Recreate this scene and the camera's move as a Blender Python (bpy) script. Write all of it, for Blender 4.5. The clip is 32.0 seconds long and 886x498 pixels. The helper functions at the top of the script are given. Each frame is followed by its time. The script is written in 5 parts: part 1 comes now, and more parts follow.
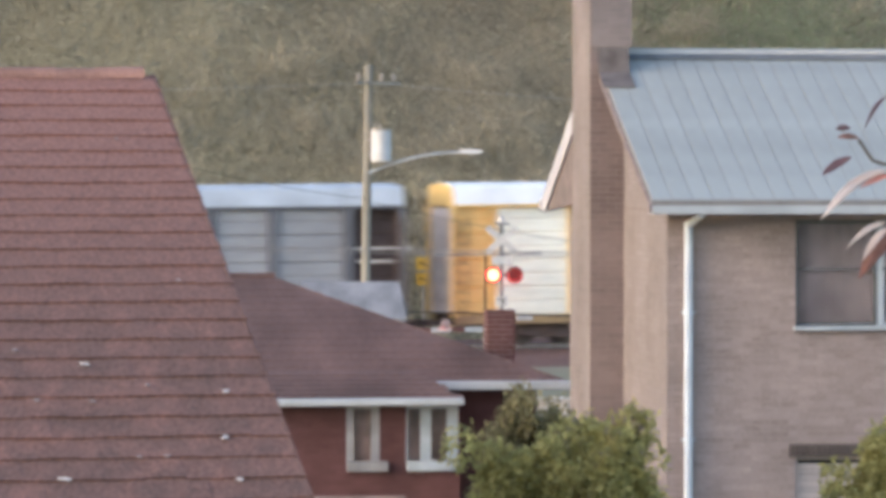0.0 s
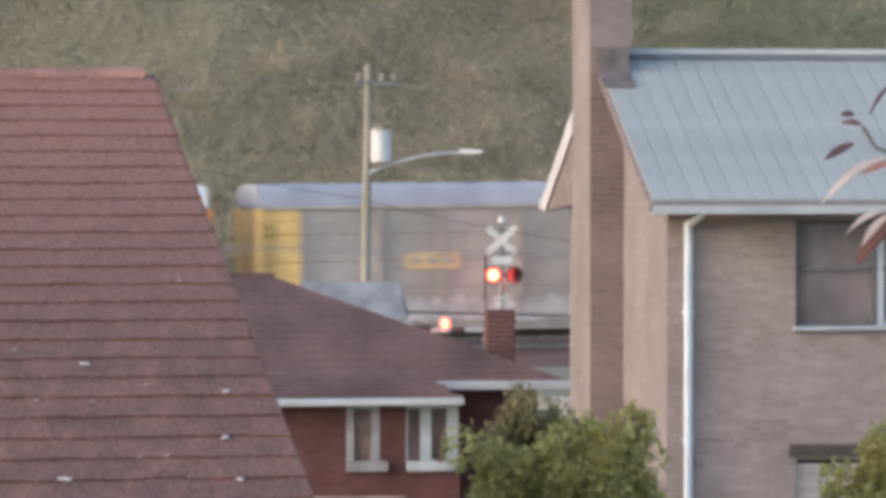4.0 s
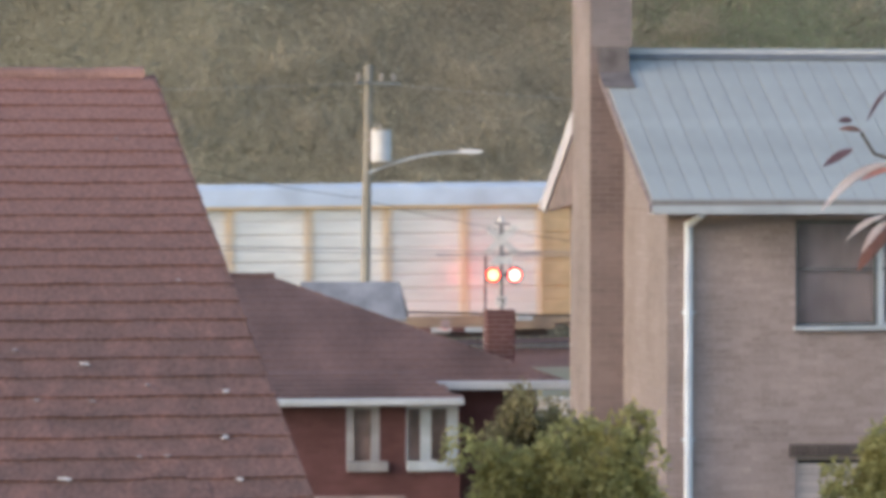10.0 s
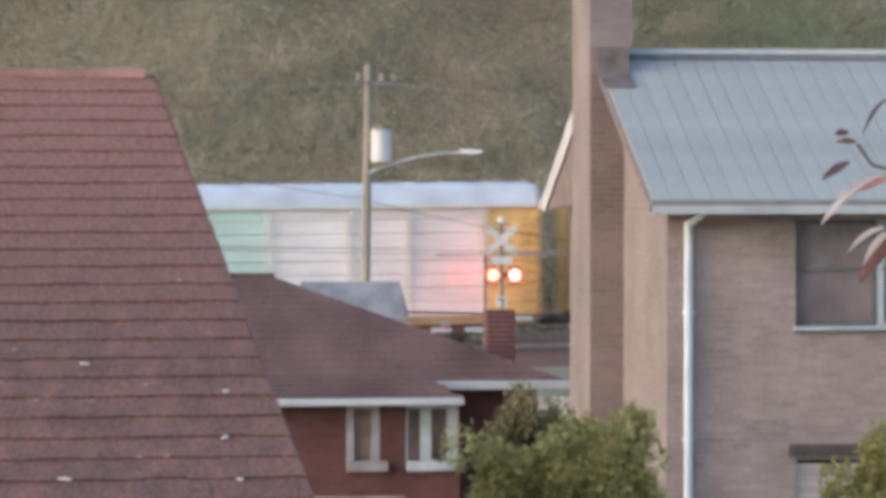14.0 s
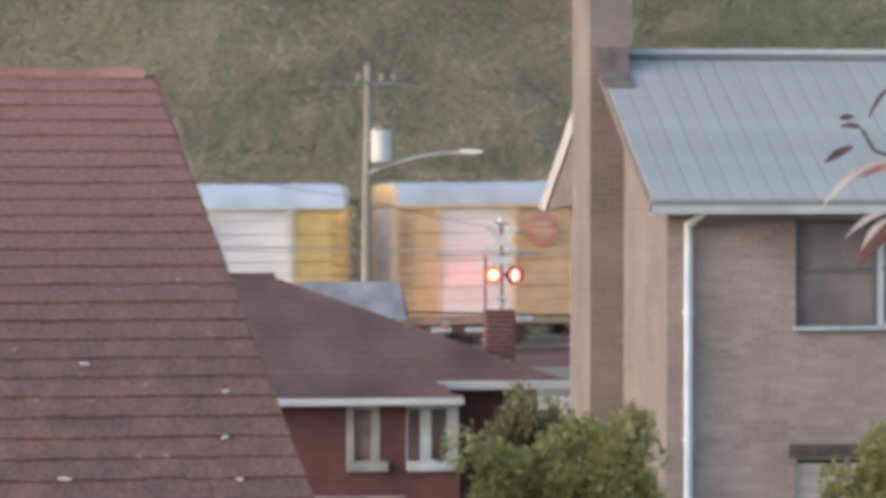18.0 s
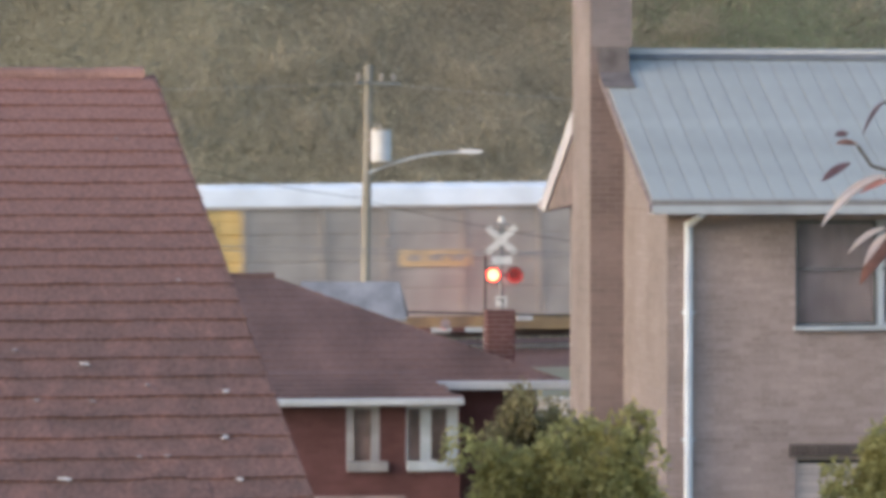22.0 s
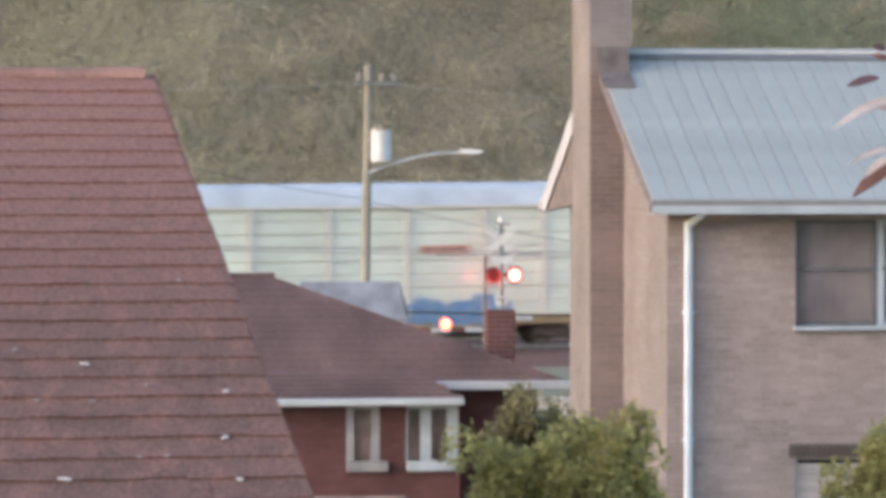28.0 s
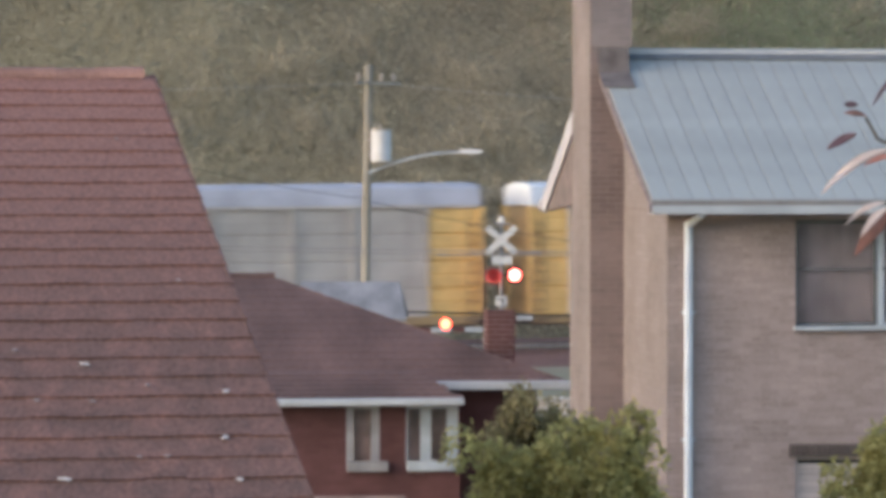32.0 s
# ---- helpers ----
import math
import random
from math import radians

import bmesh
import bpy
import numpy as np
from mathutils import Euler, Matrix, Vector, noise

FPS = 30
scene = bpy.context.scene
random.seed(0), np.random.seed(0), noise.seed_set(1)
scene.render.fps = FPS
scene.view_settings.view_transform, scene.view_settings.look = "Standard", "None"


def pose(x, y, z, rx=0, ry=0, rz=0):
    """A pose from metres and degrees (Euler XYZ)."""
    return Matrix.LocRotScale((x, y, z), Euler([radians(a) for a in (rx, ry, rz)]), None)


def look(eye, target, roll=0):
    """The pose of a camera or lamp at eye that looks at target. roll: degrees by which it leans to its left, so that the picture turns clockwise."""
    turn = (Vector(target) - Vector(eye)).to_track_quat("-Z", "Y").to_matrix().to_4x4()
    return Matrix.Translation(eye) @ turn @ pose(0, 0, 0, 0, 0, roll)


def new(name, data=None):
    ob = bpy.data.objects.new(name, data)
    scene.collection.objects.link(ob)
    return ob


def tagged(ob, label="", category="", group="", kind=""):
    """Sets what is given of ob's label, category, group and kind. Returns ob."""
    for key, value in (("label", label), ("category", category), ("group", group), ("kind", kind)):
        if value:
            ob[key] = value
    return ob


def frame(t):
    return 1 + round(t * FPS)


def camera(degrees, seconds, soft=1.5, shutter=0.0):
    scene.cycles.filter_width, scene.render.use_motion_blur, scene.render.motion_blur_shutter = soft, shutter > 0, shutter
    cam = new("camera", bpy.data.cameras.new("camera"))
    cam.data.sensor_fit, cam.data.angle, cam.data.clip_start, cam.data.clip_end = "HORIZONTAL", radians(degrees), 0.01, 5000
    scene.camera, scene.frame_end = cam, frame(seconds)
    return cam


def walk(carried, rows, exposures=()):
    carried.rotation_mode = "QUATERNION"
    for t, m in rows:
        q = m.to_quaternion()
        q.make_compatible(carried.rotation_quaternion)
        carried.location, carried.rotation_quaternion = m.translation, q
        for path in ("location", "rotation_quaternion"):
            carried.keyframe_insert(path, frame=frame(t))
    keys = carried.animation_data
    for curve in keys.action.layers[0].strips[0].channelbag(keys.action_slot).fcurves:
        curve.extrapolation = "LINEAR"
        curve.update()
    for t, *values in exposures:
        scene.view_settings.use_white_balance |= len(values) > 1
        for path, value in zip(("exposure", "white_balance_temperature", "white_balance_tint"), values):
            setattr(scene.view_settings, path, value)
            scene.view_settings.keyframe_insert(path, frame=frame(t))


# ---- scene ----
# A still long-lens camera on an upper floor looks over roofs to a passing freight train.
EYE = (0.0, 0.0, 6.0)
cam = camera(12.0, 32.0, soft=4.7, shutter=0.8)
CAM = look(EYE, (0.0, 100.0, 6.0 - 1.89))
# the clip's camera brightens and darkens a little with the train
EXPOSURES = [(0.0, 1.58), (3.4, 1.58), (4.4, 1.4), (5.4, 1.23), (9.2, 1.19), (9.9, 1.4), (14.0, 1.4), (22.2, 1.39), (23.0, 1.48), (24.0, 1.64), (29.2, 1.6), (30.0, 1.4), (30.6, 1.16), (31.1, 1.1), (32.0, 1.32)]
walk(cam, [(0.0, CAM), (32.0, CAM)], EXPOSURES)

# ---- light ----
world = bpy.data.worlds.new("dusk_sky")
scene.world = world
world.use_nodes = True
wn = world.node_tree
sky = wn.nodes.new("ShaderNodeTexSky")
sky.sky_type, sky.sun_disc = "NISHITA", False
sky.sun_elevation, sky.sun_rotation = radians(14), radians(-112)
sky.dust_density, sky.ozone_density = 1.5, 2.0
bg = wn.nodes["Background"]
bg.inputs[1].default_value = 0.15
wn.links.new(sky.outputs[0], bg.inputs[0])
sun = new("sun", bpy.data.lights.new("sun", "SUN"))
sun.data.energy, sun.data.angle, sun.data.color = 0.75, radians(75), (1.0, 0.8, 0.74)
sun.matrix_world = look((-66, -75, 25), (0, 0, 0))


# ---- materials ----
def mat(name, col, rough=0.8, metal=0.0, var=0.25, scale=4.0, fine=40.0, bump=0.2, spread=0.12, tint=None, stretch=(1, 1, 1), island=False, spec=0.3, thin=0.0, coat=0.0, world=False, top_pale=None, speck=0.0):
    """A surface with colour variation at two scales, fine relief and a slight difference from object to object."""
    m = bpy.data.materials.new(name)
    m.use_nodes = True
    t, b = m.node_tree, m.node_tree.nodes["Principled BSDF"]
    N, L = t.nodes.new, t.links.new
    b.inputs["Roughness"].default_value, b.inputs["Metallic"].default_value = rough, metal
    b.inputs["Specular IOR Level"].default_value = spec
    co, mp = N("ShaderNodeTexCoord"), N("ShaderNodeMapping")
    mp.inputs["Scale"].default_value = stretch
    where = N("ShaderNodeNewGeometry").outputs["Position"] if world else co.outputs["Object"]
    L(where, mp.inputs[0])
    big, small = N("ShaderNodeTexNoise"), N("ShaderNodeTexNoise")
    big.inputs["Scale"].default_value, small.inputs["Scale"].default_value = scale, fine
    big.inputs["Detail"].default_value = 4
    for n in (big, small):
        L(mp.outputs[0], n.inputs["Vector"])
    mix = N("ShaderNodeMix")
    mix.data_type = "RGBA"
    c2 = tint or [c * (1 - var) for c in col]
    c1 = [min(1, c * (1 + var * 0.5)) for c in col]
    mix.inputs[6].default_value, mix.inputs[7].default_value = (*c1, 1), (*c2, 1)
    ramp = N("ShaderNodeMapRange")
    ramp.inputs[1].default_value, ramp.inputs[2].default_value = 0.3, 0.7
    L(big.outputs[0], ramp.inputs[0])
    L(ramp.outputs[0], mix.inputs[0])
    hsv, rnd, val, add = N("ShaderNodeHueSaturation"), N("ShaderNodeObjectInfo"), N("ShaderNodeMapRange"), N("ShaderNodeMath")
    val.inputs[3].default_value, val.inputs[4].default_value = 1 - spread, 1 + spread
    if island:
        geo = N("ShaderNodeNewGeometry")
        L(geo.outputs["Random Per Island"], val.inputs[0])
    else:
        L(rnd.outputs["Random"], val.inputs[0])
    L(small.outputs[0], add.inputs[0])
    add.operation = "MULTIPLY_ADD"
    add.inputs[1].default_value = (speck or var) * 0.8
    L(val.outputs[0], add.inputs[2])
    sub = N("ShaderNodeMath")
    sub.operation = "SUBTRACT"
    L(add.outputs[0], sub.inputs[0])
    sub.inputs[1].default_value = (speck or var) * 0.4
    L(sub.outputs[0], hsv.inputs["Value"])
    if top_pale:
        # paler upper courses with a ragged lower limit
        z0, z1, pale = top_pale
        xyz, low, top_mix = N("ShaderNodeSeparateXYZ"), N("ShaderNodeMapRange"), N("ShaderNodeMix")
        top_mix.data_type = "RGBA"
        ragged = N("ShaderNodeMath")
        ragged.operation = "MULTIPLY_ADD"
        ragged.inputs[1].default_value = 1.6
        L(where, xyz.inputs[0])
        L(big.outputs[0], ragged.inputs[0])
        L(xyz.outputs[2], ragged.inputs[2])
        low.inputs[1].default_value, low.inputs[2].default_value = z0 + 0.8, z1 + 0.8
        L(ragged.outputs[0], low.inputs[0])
        L(low.outputs[0], top_mix.inputs[0])
        L(mix.outputs[2], top_mix.inputs[6])
        top_mix.inputs[7].default_value = (*pale, 1)
        L(top_mix.outputs[2], hsv.inputs["Color"])
    else:
        L(mix.outputs[2], hsv.inputs["Color"])
    L(hsv.outputs[0], b.inputs["Base Color"])
    if bump:
        bp = N("ShaderNodeBump")
        bp.inputs["Strength"].default_value, bp.inputs["Distance"].default_value = bump, 0.02
        L(small.outputs[0], bp.inputs["Height"])
        L(bp.outputs[0], b.inputs["Normal"])
    b.inputs["Coat Weight"].default_value, b.inputs["Coat Roughness"].default_value = coat, 0.09
    if thin:
        tr, mx = N("ShaderNodeBsdfTranslucent"), N("ShaderNodeMixShader")
        mx.inputs[0].default_value = thin
        L(hsv.outputs[0], tr.inputs[0])
        L(b.outputs[0], mx.inputs[1])
        L(tr.outputs[0], mx.inputs[2])
        L(mx.outputs[0], t.nodes["Material Output"].inputs[0])
    return m


TILE = mat("terracotta_tile", (0.178, 0.09, 0.07), 0.75, var=0.42, scale=4.5, fine=30, stretch=(1, 0.4, 1), speck=1.7, bump=0.35, spread=0.02, spec=0.35, tint=(0.128, 0.074, 0.059), world=True, top_pale=(4.7, 7.3, (0.3, 0.145, 0.112)))
TILE_CAP = mat("ridge_tile", (0.3, 0.165, 0.13), 0.75, var=0.4, scale=2, world=True, speck=1.2)
LICHEN = mat("pale_lichen", (0.6, 0.54, 0.5), 0.9, var=0.3, scale=20)
LICHENDULL = mat("thin_lichen", (0.3, 0.235, 0.22), 0.9, var=0.3, scale=20)
DARKTILE = mat("brown_tile", (0.16, 0.094, 0.08), 0.85, var=0.38, scale=1.2, fine=30, spread=0.03, world=True, speck=1.3, stretch=(1, 0.3, 1))
BRICK = mat("grey_brown_brick", (0.36, 0.286, 0.266), 0.9, var=0.25, scale=1.0, fine=30, spread=0.1, speck=0.8, world=True)
BRICKI = mat("grey_brown_brick_rows", (0.36, 0.286, 0.266), 0.9, var=0.25, scale=1.0, fine=30, spread=0.1, island=True, speck=0.8)
# brick tones by face; how the light falls is put into the colour
SHADEBRICK = mat("shade_tone_chimney_brick", (0.235, 0.182, 0.17), 0.9, var=0.25, scale=1.0, fine=30, spread=0.08, island=True)
LITBRICK = mat("lit_tone_brick_rows", (0.27, 0.226, 0.218), 0.9, var=0.22, scale=1.0, fine=30, spread=0.06, island=True)
MORTAR = mat("mortar", (0.345, 0.278, 0.26), 0.95, var=0.2, scale=6)
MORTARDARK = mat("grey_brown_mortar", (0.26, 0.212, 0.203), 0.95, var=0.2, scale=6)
RENDER = mat("cream_render", (0.6, 0.54, 0.47), 0.9, var=0.2, scale=3)
REDBRICK = mat("red_brick", (0.135, 0.066, 0.065), 0.9, var=0.3, scale=1.5, fine=25, spread=0.08, island=True)
ROOFMETAL = mat("blue_grey_roof_metal", (0.345, 0.362, 0.35), 0.6, var=0.2, scale=0.9, fine=20, bump=0.05, spread=0.03)
TRIM = mat("white_trim", (0.44, 0.48, 0.51), 0.5, var=0.15, scale=2.5, bump=0.05)
TRIMDULL = mat("dull_window_paint", (0.31, 0.31, 0.32), 0.6, var=0.25, scale=4, bump=0.05)
TRIMBLUE = mat("bluish_white_window_paint", (0.41, 0.47, 0.515), 0.5, var=0.2, scale=4, bump=0.05)
PIPEWHITE = mat("bluish_white_pipe_paint", (0.6, 0.65, 0.71), 0.45, var=0.12, scale=3, bump=0.05)
DRAPE = mat("brown_drape", (0.32, 0.215, 0.185), 0.9, var=0.3, scale=5)
LEDGE = mat("pinkish_stone_ledge", (0.36, 0.28, 0.265), 0.9, var=0.25, scale=5)
RIDGEPALE = mat("pale_ridge_metal", (0.46, 0.45, 0.42), 0.6, var=0.15, scale=2.5, bump=0.05)
TRIMGREY = mat("pale_blue_gutter", (0.45, 0.48, 0.51), 0.5, var=0.15, scale=2.5, bump=0.05)
BARGE = mat("cream_barge_board", (0.48, 0.46, 0.48), 0.6, var=0.2, scale=3, bump=0.05)
VERGEFILL = mat("brownish_pink_verge_fill", (0.2, 0.158, 0.148), 0.9, var=0.3, scale=4)
FLASHING = mat("dark_brown_flashing", (0.15, 0.128, 0.122), 0.8, var=0.4, scale=5)
LEAD = mat("dark_lead_grey", (0.16, 0.165, 0.17), 0.75, var=0.3, scale=6)
CURTAIN = mat("grey_curtain", (0.52, 0.44, 0.45), 0.9, var=0.3, scale=2.5, fine=10)
ROOFDECK = mat("brown_roof_deck", (0.26, 0.24, 0.23), 0.9, var=0.2, scale=3)
# near-black colour stands in for the shade inside the rooms
ROOMSHADE = mat("dim_room", (0.06, 0.05, 0.05), 0.9)
WOOD = mat("weathered_pole_wood", (0.265, 0.24, 0.2), 0.9, var=0.3, scale=3, fine=40, stretch=(1, 1, 0.15))
GALV = mat("galvanised_steel", (0.55, 0.57, 0.57), 0.45, metal=0.4, var=0.2, scale=4)
CANWHITE = mat("pale_transformer_paint", (0.57, 0.57, 0.58), 0.5, var=0.12, scale=3)
CERAMIC = mat("grey_ceramic", (0.42, 0.36, 0.3), 0.4)
CABLE = mat("black_cable", (0.03, 0.03, 0.03), 0.6)
GREYCABLE = mat("grey_cable", (0.25, 0.24, 0.24), 0.6)
MARKER = mat("yellow_plate_sheet", (0.55, 0.36, 0.06), 0.5)
SIGNWHITE = mat("white_sign_sheet", (0.52, 0.52, 0.51), 0.5, var=0.15)
MASTGREY = mat("weathered_mast_grey", (0.26, 0.26, 0.26), 0.6, metal=0.2, var=0.25, scale=4)
DARKPAINT = mat("black_signal_paint", (0.03, 0.02, 0.02), 0.6)
REDPAINT = mat("faded_red_stripe_paint", (0.17, 0.075, 0.065), 0.6)
REDLENS = mat("dark_red_lens", (0.19, 0.014, 0.018), 0.2, spec=0.5)
HOODPAINT = mat("weathered_black_hood_paint", (0.1, 0.075, 0.075), 0.7)
LINTEL = mat("shadow_toned_lintel_brick", (0.12, 0.095, 0.085), 0.9, var=0.3)
SHUTTER = mat("pinkish_cream_shutter", (0.52, 0.43, 0.385), 0.7, var=0.12, scale=3, stretch=(1, 1, 6))
SHEDROOF = mat("shed_roof_sheet", (0.215, 0.212, 0.22), 0.75, var=0.45, scale=2.2, fine=12, stretch=(1, 0.5, 1), tint=(0.16, 0.16, 0.17))
SHEDWALL = mat("shed_wall_board", (0.3, 0.29, 0.28), 0.85, var=0.25)
STEEL = mat("dark_rail_steel", (0.4, 0.36, 0.34), 0.45, metal=0.3, var=0.3)
SLEEPER = mat("grey_sleeper", (0.13, 0.11, 0.1), 0.9, var=0.3)
BALLAST = mat("brown_ballast_stone", (0.17, 0.1, 0.085), 0.95, var=0.4, scale=8, fine=60, bump=0.6)
BOGIE = mat("grimy_bogie_iron", (0.12, 0.092, 0.085), 0.85, var=0.4)
WHEEL = mat("wheel_steel", (0.14, 0.115, 0.1), 0.6, metal=0.4, var=0.3)
BARK = mat("bark", (0.11, 0.09, 0.07), 0.95, var=0.4, scale=6)
SHRUBLEAF = mat("shrub_leaf", (0.45, 0.4, 0.16), 0.7, var=0.5, scale=3.0, fine=20, bump=0, spread=0.25, tint=(0.33, 0.295, 0.115), island=True, thin=0.5)
DARKLEAF = mat("dark_shrub_leaf", (0.31, 0.268, 0.14), 0.7, var=0.4, scale=3, fine=20, bump=0, spread=0.35, island=True, thin=0.45)
HILLLEAF = mat("hill_leaf", (0.47, 0.41, 0.3), 0.9, var=0.12, scale=0.1, fine=0.5, bump=0, spread=0.03, tint=(0.42, 0.365, 0.268), island=True, thin=0.65)
# paler leaves for the left slope, the haze there put into their colour
HAZELEAF = mat("haze_pale_hill_leaf", (0.56, 0.5, 0.352), 0.9, var=0.12, scale=0.1, fine=0.5, bump=0, spread=0.03, tint=(0.48, 0.43, 0.305), island=True, thin=0.65)
FRESHLEAF = mat("fresh_green_leaf", (0.36, 0.38, 0.24), 0.9, var=0.2, scale=0.2, fine=0.6, bump=0, spread=0.05, island=True, thin=0.6)
TWIG = mat("bare_twig", (0.34, 0.3, 0.23), 0.9, var=0.2, scale=0.4, bump=0, spread=0.15, island=True)
BRONZELEAF = mat("bronze_leaf", (0.74, 0.39, 0.32), 0.45, var=0.5, scale=9, fine=50, bump=0.05, spread=0.3, spec=0.6, thin=0.4)
PALELEAF = mat("pale_pink_leaf", (0.92, 0.8, 0.76), 0.4, var=0.2, scale=12, fine=50, bump=0.05, spread=0.05, spec=0.7, thin=0.3)
PLUMLEAF = mat("plum_leaf", (0.33, 0.2, 0.23), 0.5, var=0.4, scale=12, fine=50, bump=0.05, spread=0.2, thin=0.4)
GLASS = bpy.data.materials.new("window_glass")
GLASS.use_nodes = True
gb = GLASS.node_tree.nodes["Principled BSDF"]
gb.inputs["Base Color"].default_value = (0.9, 0.93, 0.95, 1)
gb.inputs["Roughness"].default_value, gb.inputs["Transmission Weight"].default_value = 0.03, 1.0


def glow(name, col, strength):
    m = bpy.data.materials.new(name)
    m.use_nodes = True
    b = m.node_tree.nodes["Principled BSDF"]
    b.inputs["Base Color"].default_value = (*col, 1)
    b.inputs["Emission Color"].default_value, b.inputs["Emission Strength"].default_value = (*col, 1), strength
    return m


LAMPRED = glow("lit_red_lens", (1.0, 0.07, 0.055), 13.0)
LAMPWARM = glow("lit_orange_red_lens", (1.0, 0.06, 0.03), 11.0)
LAMPBACK = glow("lit_rear_lens", (1.0, 0.1, 0.08), 11.0)
LAMPAMBER = glow("lit_arm_lens", (1.0, 0.06, 0.03), 9.0)


# ---- mesh tools ----
def box(bm, c, s, turn=None, bevel=0.0):
    """A box of size s round c, with softened edges if bevel is given."""
    m = Matrix.Translation(c) @ (turn or Matrix.Identity(4)) @ Matrix.Diagonal((*s, 1))
    r = bmesh.ops.create_cube(bm, size=1, matrix=m)
    if bevel:
        es = list({e for v in r["verts"] for e in v.link_edges})
        bmesh.ops.bevel(bm, geom=es, offset=bevel, segments=1, affect="EDGES")
    return bm


def rod(bm, a, b, r1, r2=None, seg=10):
    a, b = Vector(a), Vector(b)
    d = b - a
    m = Matrix.Translation((a + b) / 2) @ d.to_track_quat("Z", "Y").to_matrix().to_4x4()
    bmesh.ops.create_cone(bm, cap_ends=True, segments=seg, radius1=r1, radius2=r1 if r2 is None else r2, depth=d.length, matrix=m)
    return bm


def tube(bm, pts, r, seg=8):
    for a, b in zip(pts, pts[1:]):
        rod(bm, a, b, r, seg=seg)
    return bm


def prism(bm, ring, axis, length):
    """A profile of 2D points, drawn out along an axis (0: x, 1: y) from 0 to length."""
    def v(p, d):
        return (d, p[0], p[1]) if axis == 0 else (p[0], d, p[1])
    a = [bm.verts.new(v(p, 0)) for p in ring]
    b = [bm.verts.new(v(p, length)) for p in ring]
    n = len(ring)
    for i in range(n):
        bm.faces.new((a[i], a[(i + 1) % n], b[(i + 1) % n], b[i]))
    bm.faces.new(a), bm.faces.new(b)
    bmesh.ops.recalc_face_normals(bm, faces=bm.faces[:])
    return bm


def mesh_of(bm, name, *mats):
    me = bpy.data.meshes.new(name)
    bm.to_mesh(me)
    bm.free()
    for m in mats:
        me.materials.append(m)
    return me


def part(name, bm, material, parent=None, label=""):
    """Links a bmesh as one mesh object under a thing or a part."""
    ob = new(name, mesh_of(bm, name, material))
    ob.parent = parent
    return tagged(ob, label) if label else ob


def piece(name, me, parent, m):
    """One more object on a shared mesh."""
    ob = new(name, me)
    ob.parent, ob.matrix_basis = parent, m
    return ob


def thing(name, m, label, category, group="", kind=""):
    ob = new(name)
    ob.matrix_basis = m
    return tagged(ob, label, category, group, kind)


def quads(name, verts, material, parent=None):
    """Loose quads from an array of shape n x 4 x 3, as one mesh."""
    v = np.asarray(verts, dtype=np.float32).reshape(-1, 3)
    n = len(v) // 4
    me = bpy.data.meshes.new(name)
    me.vertices.add(len(v)), me.loops.add(len(v)), me.polygons.add(n)
    me.vertices.foreach_set("co", v.ravel())
    me.loops.foreach_set("vertex_index", np.arange(len(v), dtype=np.int32))
    me.polygons.foreach_set("loop_start", np.arange(0, len(v), 4, dtype=np.int32))
    me.update(calc_edges=True)
    me.materials.append(material)
    ob = new(name, me)
    ob.parent = parent
    return ob


def leaf_quads(rng, pts, length, width, droop=0.3, face=None):
    """A bent-free leaf quad at each point, turned at random; face: the way that most of them turn to the light."""
    n = len(pts)
    d = rng.normal(size=(n, 3))
    if face is not None:
        a = np.array(face)
        d -= 0.85 * (d @ a)[:, None] * a
    d[:, 2] -= droop
    d /= np.linalg.norm(d, axis=1)[:, None]
    w = np.cross(d, rng.normal(size=(n, 3)) if face is None else a + rng.normal(size=(n, 3)) * 0.3)
    w /= np.linalg.norm(w, axis=1)[:, None]
    k = rng.uniform(0.6, 1.3, (n, 1))
    d, w = d * length * k, w * width * k * 0.5
    return np.stack((pts, pts + d * 0.45 + w, pts + d, pts + d * 0.45 - w), 1)


def crown_points(rng, n, clumps, spread):
    c = clumps[rng.integers(0, len(clumps), n)]
    o = rng.normal(size=(n, 3))
    o /= np.linalg.norm(o, axis=1)[:, None]
    return c + o * (spread * rng.uniform(0.25, 1.0, (n, 1)) ** 0.5)


# ---- ground and hill ----
GRADE = 0.008  # the railway climbs gently to the right
TURN = 16.5  # degrees by which it recedes to the right
COS, SIN = math.cos(radians(TURN)), math.sin(radians(TURN))
AXIS = 150.2


def from_line(u, v):
    """World x and y of a place u along the railway and v across it (v = AXIS on its centre)."""
    return u * COS - (v - AXIS) * SIN, AXIS + u * SIN + (v - AXIS) * COS


def along_line(bm):
    bmesh.ops.transform(bm, matrix=pose(0, AXIS, 0, 0, -math.degrees(math.atan(GRADE)), TURN) @ pose(0, -AXIS, 0), verts=bm.verts[:])
    return bm


def height(x, y):
    """The lie of the land: level gardens, a dip at the railway, a wooded hill behind."""
    x, y = x * COS + (y - AXIS) * SIN, AXIS - x * SIN + (y - AXIS) * COS
    near_line = min(1, max(0, (y - 126) / 14))
    z = (-0.66 + GRADE * max(-560, min(560, x))) * near_line
    if y > 158:
        k = y - 158
        z += 0.42 * k * k / (k + 12)
        z += 1.2 * math.sin(x * 0.031 + 1) * min(1, k / 40) + 0.7 * math.sin(x * 0.09 + y * 0.05) * min(1, k / 30)
    return z


